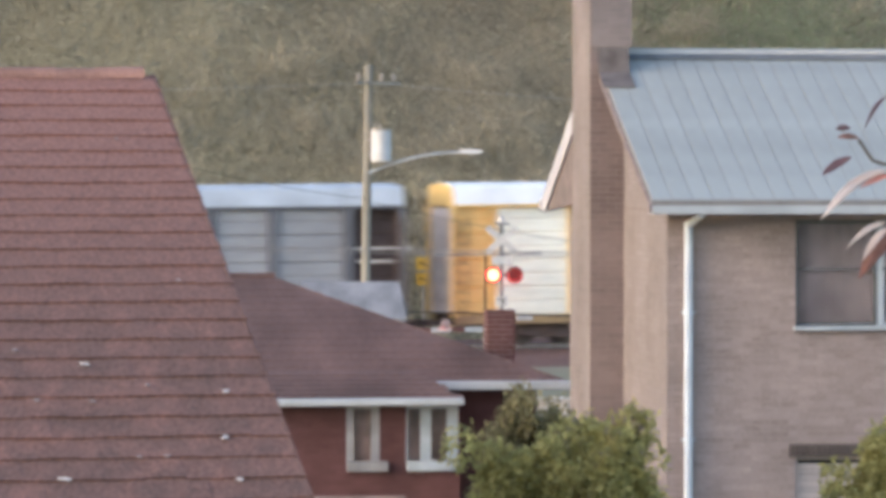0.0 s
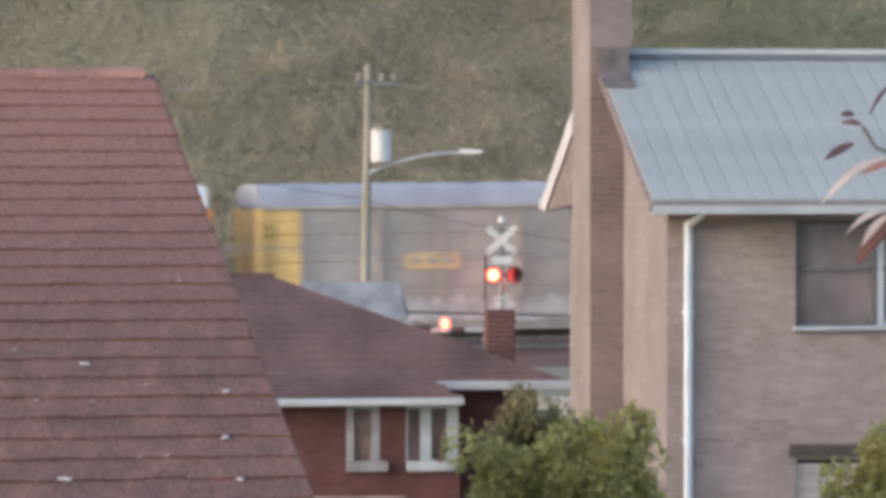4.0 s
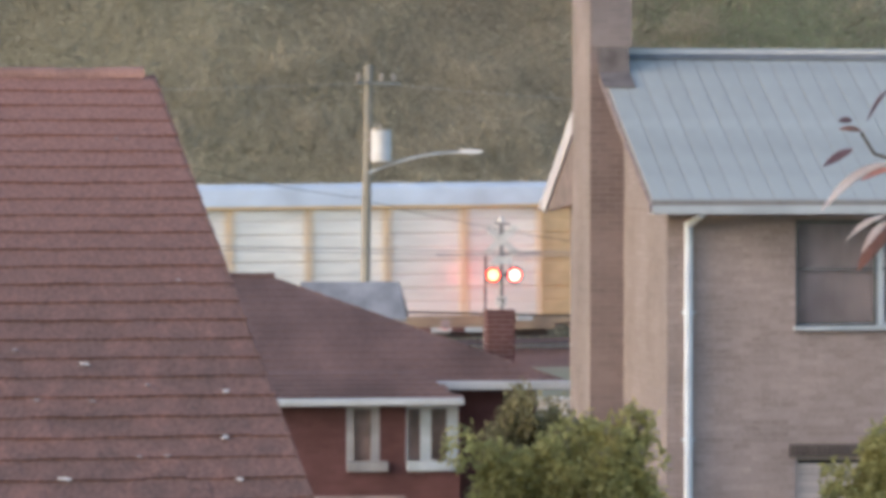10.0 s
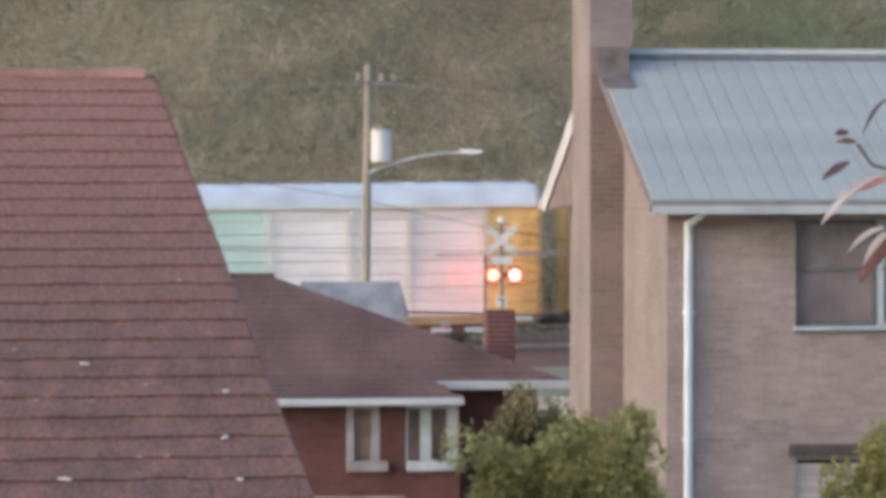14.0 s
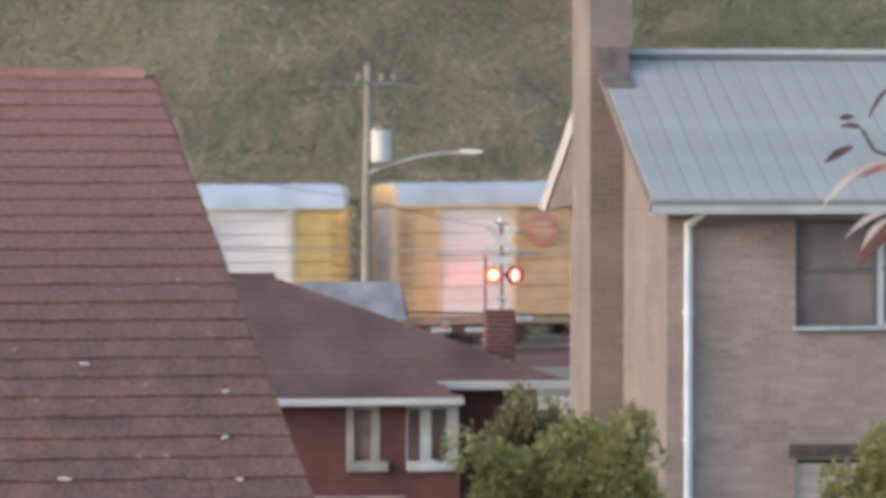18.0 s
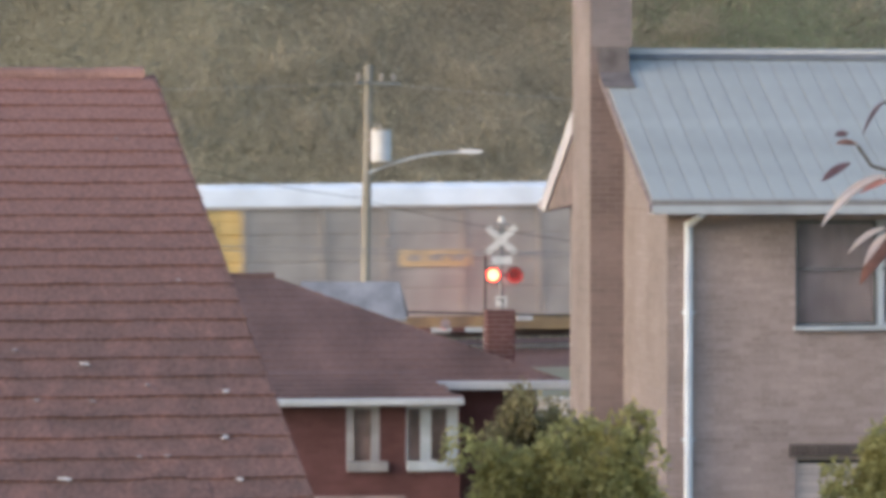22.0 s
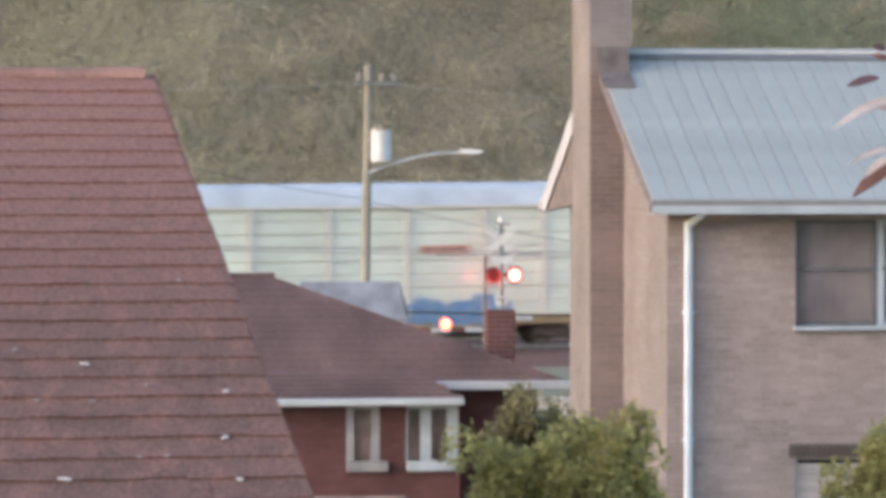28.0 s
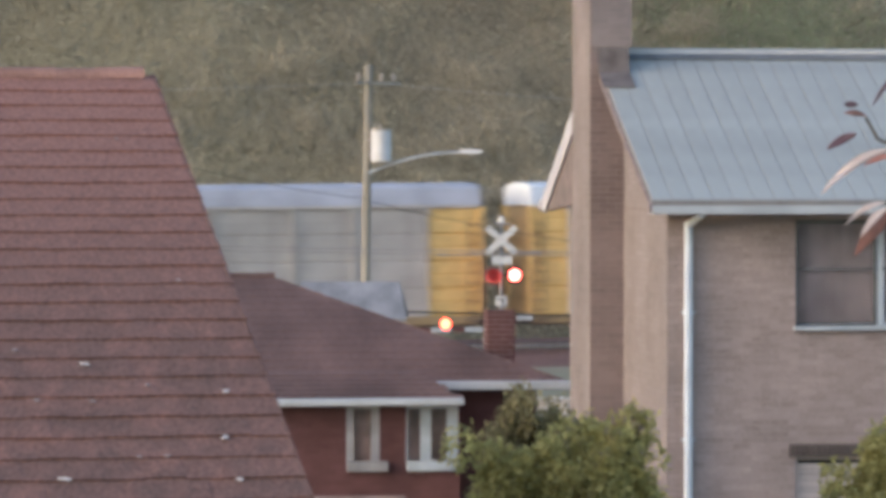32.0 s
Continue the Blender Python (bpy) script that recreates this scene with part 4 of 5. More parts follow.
# ---- brick house with the metal roof ----
def brick_house():
    h = thing("brick_house", pose(2.59, 52.5, 0, 0, 0, 7.4), "two-storey grey-brown brick house with blue-grey metal roof", "house")
    W, D = 11.0, 8.6
    wins = [(1.94, 4.1, 4.01, 5.36), (1.94, 4.1, 0.95, 2.37)]
    bm = bmesh.new()
    wall_with_holes(bm, 0.3, W, 0, 5.5, wins, 0.47, 0.72)
    front = part("wall_front", bm, MORTAR, h, "grey-brown brick front wall")
    bm = bmesh.new()
    ring = [(0.47, 0), (0.47, 5.5), (4.3, 7.3), (8.15, 5.5), (8.15, 0)]
    prism(bm, ring, 0, 0.25)
    bmesh.ops.translate(bm, verts=bm.verts[:], vec=(0.3, 0, 0))
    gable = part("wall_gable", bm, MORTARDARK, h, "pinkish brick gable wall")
    bm = bmesh.new()
    prism(bm, ring, 0, 0.25)
    bmesh.ops.translate(bm, verts=bm.verts[:], vec=(W - 0.25, 0, 0))
    part("wall_gable", bm, MORTAR, h)
    bm = bmesh.new()
    box(bm, (W / 2 + 0.15, 8.02, 2.75), (W - 0.3, 0.25, 5.5))
    part("wall_back", bm, MORTAR, h)
    bm = bmesh.new()
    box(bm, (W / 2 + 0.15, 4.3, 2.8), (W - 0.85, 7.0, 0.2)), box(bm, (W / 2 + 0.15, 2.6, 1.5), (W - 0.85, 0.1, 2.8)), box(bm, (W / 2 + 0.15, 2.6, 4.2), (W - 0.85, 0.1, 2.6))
    part("interior", bm, ROOMSHADE, h)
    bm = bmesh.new()
    brick_run(bm, 0.47, 8.15, 0, 5.5, lambda v, z: pose(0.3, v, z, 0, 0, -90))
    brick_run(bm, 0.47, 8.15, 5.5, 7.2, lambda v, z: pose(0.3, v, z, 0, 0, -90), limit=lambda z: (4.3 - (7.3 - z) / 1.8 * 3.83, 4.3 + (7.3 - z) / 1.8 * 3.83))
    part("gable_bricks", bm, LITBRICK, gable)["kind"] = "stuff"
    bm = bmesh.new()
    lay = lambda u, z: pose(u, 0.47, z)
    brick_run(bm, 0.3, W, 0, 2.47, lay, wins)
    # above the lower windows: the bricks beside the downpipe each on its own, the rest joined
    sizes, row, z = {}, 1, 2.475
    while z < 5.41:
        a = wins[0][0] if wins[0][2] - 0.03 < z + 0.033 else W
        u = 0.3 - (0.12 if row % 2 else 0.0)
        while u < W:
            p, q = max(u, 0.3), min(u + 0.23, W)
            for lo, hi in ((p, min(q, a)), (max(p, wins[0][1]) if a < W else W, q)):
                w = round(hi - lo, 2)
                if w < 0.03:
                    continue
                if p < 1.75 and z > 2.6:
                    if w not in sizes:
                        b = bmesh.new()
                        bmesh.ops.create_cube(b, size=1, matrix=Matrix.Diagonal((w, 0.016, 0.065, 1)))
                        sizes[w] = mesh_of(b, "brick", BRICK)
                    piece("brick", sizes[w], front, pose(lo + w / 2, 0.47, z + 0.033))
                else:
                    bmesh.ops.create_cube(bm, size=1, matrix=lay(lo + w / 2, z + 0.033) @ Matrix.Diagonal((w, 0.016, 0.065, 1)))
            u += 0.24
        z += 0.075
        row += 1
    part("front_bricks", bm, BRICKI, front)["kind"] = "stuff"
    # windows
    for k, (a, b, c, d) in enumerate(wins):
        w = part("window", box(bmesh.new(), ((a + b) / 2, 0.44, c - 0.02), (b - a + 0.06, 0.14, 0.05), bevel=0.01), TRIM, h)
        mid = 3.02
        for x0, x1 in ((a, mid), (mid, b)):
            bm = bmesh.new()
            box(bm, (x0 + 0.025, 0.58, (c + d) / 2), (0.05 if x0 == a else 0.1, 0.06, d - c)), box(bm, (x1 - 0.025, 0.58, (c + d) / 2), (0.05, 0.06, d - c))
            box(bm, ((x0 + x1) / 2, 0.58, c + 0.025), (x1 - x0 - 0.1, 0.06, 0.05)), box(bm, ((x0 + x1) / 2, 0.58, d - 0.025), (x1 - x0 - 0.1, 0.06, 0.05))
            part("window_frame", bm, SHUTTER if k else TRIM if x0 != a else LEAD, w)
            if k:
                slat = mesh_of(box(bmesh.new(), (0, 0, 0), (x1 - x0 - 0.1, 0.012, 0.07)), "shutter_slat", SHUTTER)
                for i in range(17):
                    piece("shutter_slat", slat, w, pose((x0 + x1) / 2, 0.56 + 0.004 * (i % 2), c + 0.09 + i * 0.075))
                continue
            bm = bmesh.new()
            box(bm, ((x0 + x1) / 2, 0.585, (c + d) / 2), (x1 - x0 - 0.1, 0.008, d - c - 0.1))
            g = part("pane", bm, GLASS, w)
            g.visible_shadow = False
            part("sash_rail", box(bmesh.new(), ((x0 + x1) / 2, 0.57, 4.74), (x1 - x0 - 0.1, 0.05, 0.028)), LEAD, w)
            bm = bmesh.new()
            n = 24
            vs = [(x0 + (x1 - x0) * i / n, 0.63 + 0.003 * math.sin(i * 1.9)) for i in range(n + 1)]
            lo, hi = [bm.verts.new((x, y, c)) for x, y in vs], [bm.verts.new((x, y, d)) for x, y in vs]
            for i in range(n):
                bm.faces.new((lo[i], lo[i + 1], hi[i + 1], hi[i]))
            bmesh.ops.solidify(bm, geom=bm.faces[:], thickness=0.006)
            part("curtain", bm, CURTAIN, w)
    # lintel course, with the shadow above the shutters put into its dark colour
    me = mesh_of(box(bmesh.new(), (0, 0, 0), (0.076, 0.05, 0.15)), "lintel_brick", LINTEL)
    for i in range(26):
        piece("lintel_brick", me, front, pose(1.9 + i * 0.086, 0.455, 2.45))
    # roof
    def slope(v0, z0, v1, z1, name, front_side):
        bm = bmesh.new()
        prism(bm, [(v0, z0), (v1, z1), (v1, z1 - 0.06), (v0, z0 - 0.06)], 0, W + 0.4)
        r = part(name, bm, ROOFDECK, h)
        L = math.hypot(v1 - v0, z1 - z0)
        a = math.degrees(math.atan2(z1 - z0, abs(v1 - v0)))
        bm = bmesh.new()
        prism(bm, [(0, 0), (0, 0.007), (0.014, 0.011), (0.238, 0.011), (0.252, 0.007), (0.252, 0)], 1, L)
        me = mesh_of(bm, "roof_sheet", ROOFMETAL)
        for i in range(44):
            x = 0.002 + i * 0.26
            piece("roof_sheet", me, r, pose(x, v0, z0 + 0.002, a) if front_side else pose(x + 0.246, v0, z0 + 0.002, 0, 0, 180) @ pose(0, 0, 0, a))
        return r
    slope(-0.1, 5.61, 4.3, 7.56, "roof", True)
    slope(8.7, 5.61, 4.3, 7.56, "roof", False)
    bm = bmesh.new()
    prism(bm, [(4.2, 7.535), (4.22, 7.6), (4.3, 7.63), (4.38, 7.6), (4.42, 7.525), (4.3, 7.57)], 0, W + 0.4)
    part("ridge_cap", bm, RIDGEPALE, h, "pale sheet metal ridge cap")
    # dark strip drawn in as the shadow under the ridge cap
    bm = bmesh.new()
    prism(bm, [(4.04, 7.475), (4.04, 7.49), (4.19, 7.556), (4.19, 7.53)], 0, W + 0.4)
    part("ridge_flashing", bm, LEAD, h)
    for s in (-1, 1):
        bm = bmesh.new()
        v0 = 4.3 + s * 4.42
        drop = 0.3 if s > 0 else 0.07
        prism(bm, [(v0, 5.56), (4.3, 7.53), (4.3, 7.53 - drop), (v0 - s * 0.25, 5.67 - drop), (v0, 5.46)], 0, 0.04)
        bmesh.ops.translate(bm, verts=bm.verts[:], vec=(-0.045, 0, 0))
        part("barge_board", bm, BARGE if s > 0 else MORTARDARK, h, "cream painted barge board" if s > 0 else "pinkish grey verge board")
    # white soffit added to lighten the dark underside of the rear verge
    bm = bmesh.new()
    prism(bm, [(8.6, 5.53), (4.3, 7.45), (4.3, 7.43), (8.6, 5.51)], 0, 0.28)
    part("verge_soffit", bm, SIGNWHITE, h)
    # board added to cover the rest of that dark underside
    bm = bmesh.new()
    prism(bm, [(8.42, 5.5), (4.4, 7.32), (4.4, 5.6), (8.42, 5.4)], 0, 0.06)
    part("gable_boarding", bm, VERGEFILL, h, "pinkish boarding under the rear verge")
    part("gutter_end", box(bmesh.new(), (0.02, 8.66, 5.48), (0.2, 0.14, 0.16), bevel=0.02), BARGE, h)
    bm = bmesh.new()
    prism(bm, [(-0.22, 5.445), (-0.235, 5.55), (-0.2, 5.55), (-0.18, 5.48), (-0.12, 5.48), (-0.11, 5.54), (-0.09, 5.54), (-0.09, 5.445)], 0, W + 0.4)
    part("gutter", bm, TRIMGREY, h, "pale blue-grey eaves gutter")
    bm = bmesh.new()
    box(bm, (W / 2 + 0.2, 0.2, 5.46), (W + 0.3, 0.5, 0.03))
    part("soffit", bm, BARGE, h)
    bm = bmesh.new()
    tube(bm, [(0.62, -0.15, 5.44), (0.6, 0.1, 5.38), (0.55, 0.38, 5.3)], 0.045, 12)
    rod(bm, (0.55, 0.39, 5.34), (0.55, 0.39, 0.1), 0.055, seg=12)
    for z in (1.0, 2.6, 4.2):
        box(bm, (0.55, 0.42, z), (0.16, 0.04, 0.04))
    part("downpipe", bm, PIPEWHITE, h, "white downpipe on the front wall")
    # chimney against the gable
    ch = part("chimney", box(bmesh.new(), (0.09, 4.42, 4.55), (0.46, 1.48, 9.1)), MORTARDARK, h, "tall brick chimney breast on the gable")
    # front and back faces in the shaded tone, left face in the lit tone
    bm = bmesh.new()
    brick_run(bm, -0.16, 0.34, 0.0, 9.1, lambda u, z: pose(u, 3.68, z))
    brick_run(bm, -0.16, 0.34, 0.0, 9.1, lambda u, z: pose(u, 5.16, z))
    part("chimney_bricks", bm, SHADEBRICK, ch)["kind"] = "stuff"
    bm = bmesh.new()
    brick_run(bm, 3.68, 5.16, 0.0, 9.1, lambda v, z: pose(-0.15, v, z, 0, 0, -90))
    part("chimney_bricks", bm, LITBRICK, ch)["kind"] = "stuff"
    # the stack widens where it clears the roof
    st = part("chimney_head", box(bmesh.new(), (0.12, 4.42, 8.36), (0.5, 1.5, 1.48)), MORTARDARK, ch)
    bm = bmesh.new()
    brick_run(bm, -0.15, 0.4, 7.64, 9.1, lambda u, z: pose(u, 3.66, z))
    part("head_bricks", bm, LITBRICK, st)["kind"] = "stuff"
    bm = bmesh.new()
    prism(bm, [(3.15, 7.095), (3.6, 7.3), (3.66, 7.62), (4.2, 7.62), (4.2, 7.54), (3.66, 7.31), (3.15, 7.08)], 0, 0.42)
    bmesh.ops.translate(bm, verts=bm.verts[:], vec=(-0.06, 0, 0))
    part("flashing", bm, FLASHING, ch)


brick_house()


# ---- red brick bungalow ----
def bungalow():
    h = thing("brick_bungalow", pose(1.84, 62, 0, 0, 0, 7.4) @ pose(-1.84, 0, 0), "red brick bungalow with a brown tiled hip roof and bay", "house")
    ez, rz = 2.88, 4.32
    bm = bmesh.new()
    X0, X1 = -9.0, 1.84
    pts = [(X0, 0, ez), (X1, 0, ez), (X1, 8.8, ez), (X0, 8.8, ez), (X0 + 4.4, 4.4, rz), (-2.15, 4.4, rz)]
    v = [bm.verts.new(p) for p in pts]
    for f in ((0, 1, 5, 4), (1, 2, 5), (2, 3, 4, 5), (3, 0, 4), (0, 3, 2, 1)):
        bm.faces.new([v[i] for i in f])
    roof = part("roof", bm, DARKTILE, h, "brown tiled hip roof")
    # tile courses on the front slope
    L = math.hypot(4.4, rz - ez)
    n = 15
    c = bmesh.new()
    for i in range(n):
        s0, s1 = i / n, (i + 1) / n
        xa, xb = X0 + 4.4 * s0, X1 - (X1 + 2.15) * s0
        dz = (rz - ez)
        y0, z0, y1, z1 = 4.4 * s0, ez + dz * s0, 4.4 * s1, ez + dz * s1
        k = int((xb - xa) / 0.3) + 1
        for j in range(k):
            x = max(xa, xa + 0.3 * (j - (0.5 if i % 2 else 0)))
            x2 = min(xb, xa + 0.3 * (j + 1 - (0.5 if i % 2 else 0)) - 0.004)
            xt = X1 - (X1 + 2.15) * s1
            if x >= xt - 0.02:
                continue
            q = [c.verts.new(p) for p in ((x, y0 - 0.02, z0 + 0.013), (x2, y0 - 0.02, z0 + 0.013), (min(x2, xt), y1, z1 + 0.01), (min(x, xt), y1, z1 + 0.01), (x, y0 - 0.02, z0 + 0.003), (x2, y0 - 0.02, z0 + 0.003))]
            c.faces.new(q[:4]), c.faces.new((q[4], q[5], q[1], q[0]))
    part("slope_tiles", c, DARKTILE, roof)["kind"] = "stuff"
    a, b, m = Vector((X1, 0, ez)), Vector((-2.15, 4.4, rz)), 16
    d = (b - a) / m
    cap = rod(bmesh.new(), (0, 0, 0), d * 1.1, 0.034, 0.028, 8)
    me = mesh_of(cap, "hip_tile", DARKTILE)
    for i in range(m):
        p = a + d * i - Vector((0, 0, 0.02))
        piece("hip_tile", me, roof, pose(*p))
    me = mesh_of(rod(bmesh.new(), (0, 0, 0), (-0.44, 0, 0), 0.07, 0.06, 8), "ridge_tile", DARKTILE)
    for i in range(8):
        piece("ridge_tile", me, roof, pose(-2.1 - i * 0.4, 4.4, rz))
    bm = bmesh.new()
    box(bm, ((X0 + X1) / 2, 0.575, ez / 2), (X1 - X0 - 0.8, 0.25, ez - 0.04))
    wl = part("wall", bm, REDBRICK, h, "dark red brick wall")
    bm = bmesh.new()
    box(bm, (X1 - 0.52, 4.5, ez / 2), (0.24, 7.6, ez - 0.04)), box(bm, (X0 + 0.52, 4.5, ez / 2), (0.24, 7.6, ez - 0.04)), box(bm, ((X0 + X1) / 2, 8.3, ez / 2), (X1 - X0 - 0.8, 0.24, ez - 0.04))
    part("wall_sides", bm, REDBRICK, h)
    bm = bmesh.new()
    brick_run(bm, -0.2, X1 - 0.4, 0.5, ez - 0.05, lambda u, z: pose(u, 0.45, z))
    part("wall_bricks", bm, REDBRICK, wl)["kind"] = "stuff"
    # bay
    bx0, bx1, by = -3.6, 0.07, -1.5
    holes = [(-1.57, -1.09, 1.8, 2.6), (-0.7, 0.05, 1.8, 2.6)]
    bm = bmesh.new()
    wall_with_holes(bm, bx0 + 0.1, bx1, 0, 2.62, holes, by + 0.3, by + 0.5)
    bay = part("bay", bm, REDBRICK, h, "red brick bay with white casement windows")
    for x, w in ((bx1 - 0.06, 0.12), (bx0 + 0.2, 0.2)):
        part("bay_side", box(bmesh.new(), (x, by + 1.22, 1.31), (w, 1.44, 2.62)), REDBRICK, bay)
    bm = bmesh.new()
    brick_run(bm, bx0 + 0.1, bx1, 0.5, 2.6, lambda u, z: pose(u, by + 0.3, z), holes)
    part("bay_bricks", bm, REDBRICK, bay)["kind"] = "stuff"
    # dark sheet behind the bay windows in place of their inner shade
    bm = bmesh.new()
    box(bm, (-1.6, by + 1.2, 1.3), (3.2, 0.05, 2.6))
    part("dim_room", bm, ROOMSHADE, bay)
    stiles = [((-1.515, 0.11), (-1.15, 0.12)), ((-0.69, 0.02), (-0.42, 0.15), (-0.03, 0.16))]
    for (a, b, c, d), bars, paint, end in zip(holes, stiles, (TRIMDULL, TRIMBLUE), (-0.97, 0.06)):
        w = part("window", box(bmesh.new(), ((a + end) / 2, by + 0.26, c - 0.06), (end - a, 0.16, 0.15), bevel=0.015), paint, bay, "painted window sill and casement")
        bm = bmesh.new()
        for x, ww in bars:
            box(bm, (x, by + 0.33, (c + d) / 2), (ww, 0.08, d - c))
        box(bm, ((a + b) / 2, by + 0.33, d - 0.02), (b - a, 0.074, 0.04))
        part("window_frame", bm, paint, w)
        bm = bmesh.new()
        box(bm, ((a + b) / 2, by + 0.36, (c + d) / 2), (b - a, 0.008, d - c))
        part("pane", bm, GLASS, w).visible_shadow = False
        part("curtain", box(bmesh.new(), ((a + b) / 2, by + 0.44, (c + d) / 2), (b - a, 0.02, d - c)), DRAPE, w)
    part("ledge", box(bmesh.new(), (-1.4, by + 0.25, 1.27), (1.36, 0.12, 0.09), bevel=0.01), LEDGE, bay)
    bm = bmesh.new()
    z0 = 2.7
    v = [bm.verts.new(p) for p in ((bx0 - 0.2, by, z0), (bx1 + 0.05, by, z0), (bx1 - 0.5, 0.4, ez + 0.14), (bx0 - 0.2, 0.4, ez + 0.14))]
    bm.faces.new(v)
    bmesh.ops.solidify(bm, geom=bm.faces[:], thickness=0.05)
    br = part("bay_roof", bm, DARKTILE, bay)
    c = bmesh.new()
    for i in range(6):
        y0, z0, y1, z1 = by + 1.9 * i / 6, 2.7 + 0.32 * i / 6, by + 1.9 * (i + 1) / 6, 2.7 + 0.32 * (i + 1) / 6
        for j in range(13):
            x = bx0 - 0.2 + 0.3 * j - (0.15 if i % 2 else 0)
            x2 = min(x + 0.296, bx1 + 0.05 - 0.55 * i / 6)
            if x2 > x + 0.05:
                q = [c.verts.new(p) for p in ((x, y0 - 0.02, z0 + 0.024), (x2, y0 - 0.02, z0 + 0.024), (x2, y1, z1 + 0.012), (x, y1, z1 + 0.012), (x, y0 - 0.02, z0 + 0.003), (x2, y0 - 0.02, z0 + 0.003))]
                c.faces.new(q[:4]), c.faces.new((q[4], q[5], q[1], q[0]))
    part("bay_tiles", c, DARKTILE, br)["kind"] = "stuff"
    bm = bmesh.new()
    box(bm, ((-3.6 + bx1) / 2 - 0.02, by - 0.06, 2.68), (bx1 + 3.66, 0.12, 0.105), bevel=0.015)
    part("gutter", bm, TRIM, bay, "white gutter")
    bm = bmesh.new()
    box(bm, ((X0 + X1) / 2, -0.06, 2.83), (X1 - X0 + 0.1, 0.12, 0.13), bevel=0.015)
    part("gutter", bm, TRIMGREY, h, "pale gutter")
    bm = bmesh.new()
    box(bm, ((X0 + X1) / 2, 0.25, 2.8), (X1 - X0 - 0.1, 0.5, 0.03))
    part("soffit", bm, BARGE, h)
    # chimney
    ch = part("chimney", box(bmesh.new(), (1.04, 1.6, 3.2), (0.36, 0.5, 1.36)), MORTAR, h, "short red brick chimney")
    bm = bmesh.new()
    brick_run(bm, 0.83, 1.25, 3.0, 3.92, lambda u, z: pose(u, 1.35, z))
    brick_run(bm, 1.35, 1.85, 3.0, 3.92, lambda u, z: pose(0.85, u, z, 0, 0, -90))
    brick_run(bm, 1.35, 1.85, 3.0, 3.92, lambda u, z: pose(1.23, u, z, 0, 0, 90))
    part("chimney_bricks", bm, REDBRICK, ch)["kind"] = "stuff"


bungalow()


# ---- tiled gable roof in front ----
def tiled_house():
    th = 24.0
    A = Vector((-2.765, 38.0, 6.85))
    h = thing("tiled_house", pose(A.x, A.y, 0, 0, 0, 13), "house with a large weathered red-brown tiled gable roof", "house")
    S = 9.6
    c, s = math.cos(radians(th)), math.sin(radians(th))
    W = 11.0
    for sg in (-1, 1):
        bm = bmesh.new()
        prism(bm, [(0, A.z - 0.04), (sg * S * c, A.z - 0.04 - S * s), (sg * S * c, A.z - 0.16 - S * s), (0, A.z - 0.16)], 0, W)
        bmesh.ops.translate(bm, verts=bm.verts[:], vec=(-W + 0.17, 0, 0))
        r = part("roof", bm, DARKTILE, h)
        if sg < 0:
            front = r
    bm = bmesh.new()
    y1 = S * c - 0.7
    z1 = A.z - 0.2 - y1 / c * s
    ring = [(-y1, 0), (-y1, z1), (0, A.z - 0.2), (y1, z1), (y1, 0)]
    prism(bm, ring, 0, W - 0.9)
    bmesh.ops.translate(bm, verts=bm.verts[:], vec=(-W + 0.5, 0, 0))
    part("wall", bm, REDBRICK, h, "red brick gable walls")
    # tiles: a slightly rolled interlocking tile, lapped course over course
    g, tw = 0.332, 0.3
    def tile(bm, k=1.0):
        prof = [(x * k, z) for x, z in ((0, 0.011), (0.012, 0.013), (0.15, 0.014), (0.286, 0.013), (0.3015, 0.0115))]
        top = [bm.verts.new((x, 0.03, z - 0.01)) for x, z in prof]
        low = [bm.verts.new((x, -g - 0.03, z + 0.01)) for x, z in prof]
        edge = [bm.verts.new((x, -g - 0.024, z - 0.012)) for x, z in prof]
        for i in range(len(prof) - 1):
            bm.faces.new((low[i], low[i + 1], top[i + 1], top[i]))
            bm.faces.new((edge[i], edge[i + 1], low[i + 1], low[i]))
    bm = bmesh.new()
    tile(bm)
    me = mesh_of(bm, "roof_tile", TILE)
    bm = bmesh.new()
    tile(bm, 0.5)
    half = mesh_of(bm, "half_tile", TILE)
    rng = random.Random(9)
    rest = bmesh.new()
    n = 0
    rows = int(S / g)
    for i in range(rows):
        for j in range(34):
            m = pose(0.17 - (j + 1) * tw + (0.15 if i % 2 else 0.0), 0, A.z) @ pose(0, 0, 0, th) @ pose(0, -(i * g) - 0.05 + rng.uniform(-0.011, 0.011), rng.uniform(0, 0.006), rng.uniform(-0.3, 0.3), rng.uniform(-0.06, 0.06), rng.uniform(-0.3, 0.3))
            if j < 10 and n < 300:
                piece("roof_tile", half if i % 2 and j == 0 else me, front, m)
                n += 1
            else:
                k = len(rest.verts)
                rest.from_mesh(me)
                rest.verts.ensure_lookup_table()
                bmesh.ops.transform(rest, matrix=m, verts=rest.verts[k:])
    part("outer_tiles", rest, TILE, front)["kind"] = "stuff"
    cap = bmesh.new()
    for k in range(8):
        a, b = math.pi * k / 8, math.pi * (k + 1) / 8
        v = [cap.verts.new((x, math.cos(q) * r, math.sin(q) * r * 0.8)) for x, q, r in ((0, a, 0.13), (0, b, 0.13), (-0.44, b, 0.118), (-0.44, a, 0.118))]
        cap.faces.new(v)
    me = mesh_of(cap, "ridge_tile", TILE_CAP)
    for j in range(26):
        piece("ridge_tile", me, front, pose(0.06 - j * 0.4, rng.uniform(-0.01, 0.01), A.z - 0.03 + rng.uniform(-0.012, 0.004), rng.uniform(-4, 4), rng.uniform(-1, 1)))
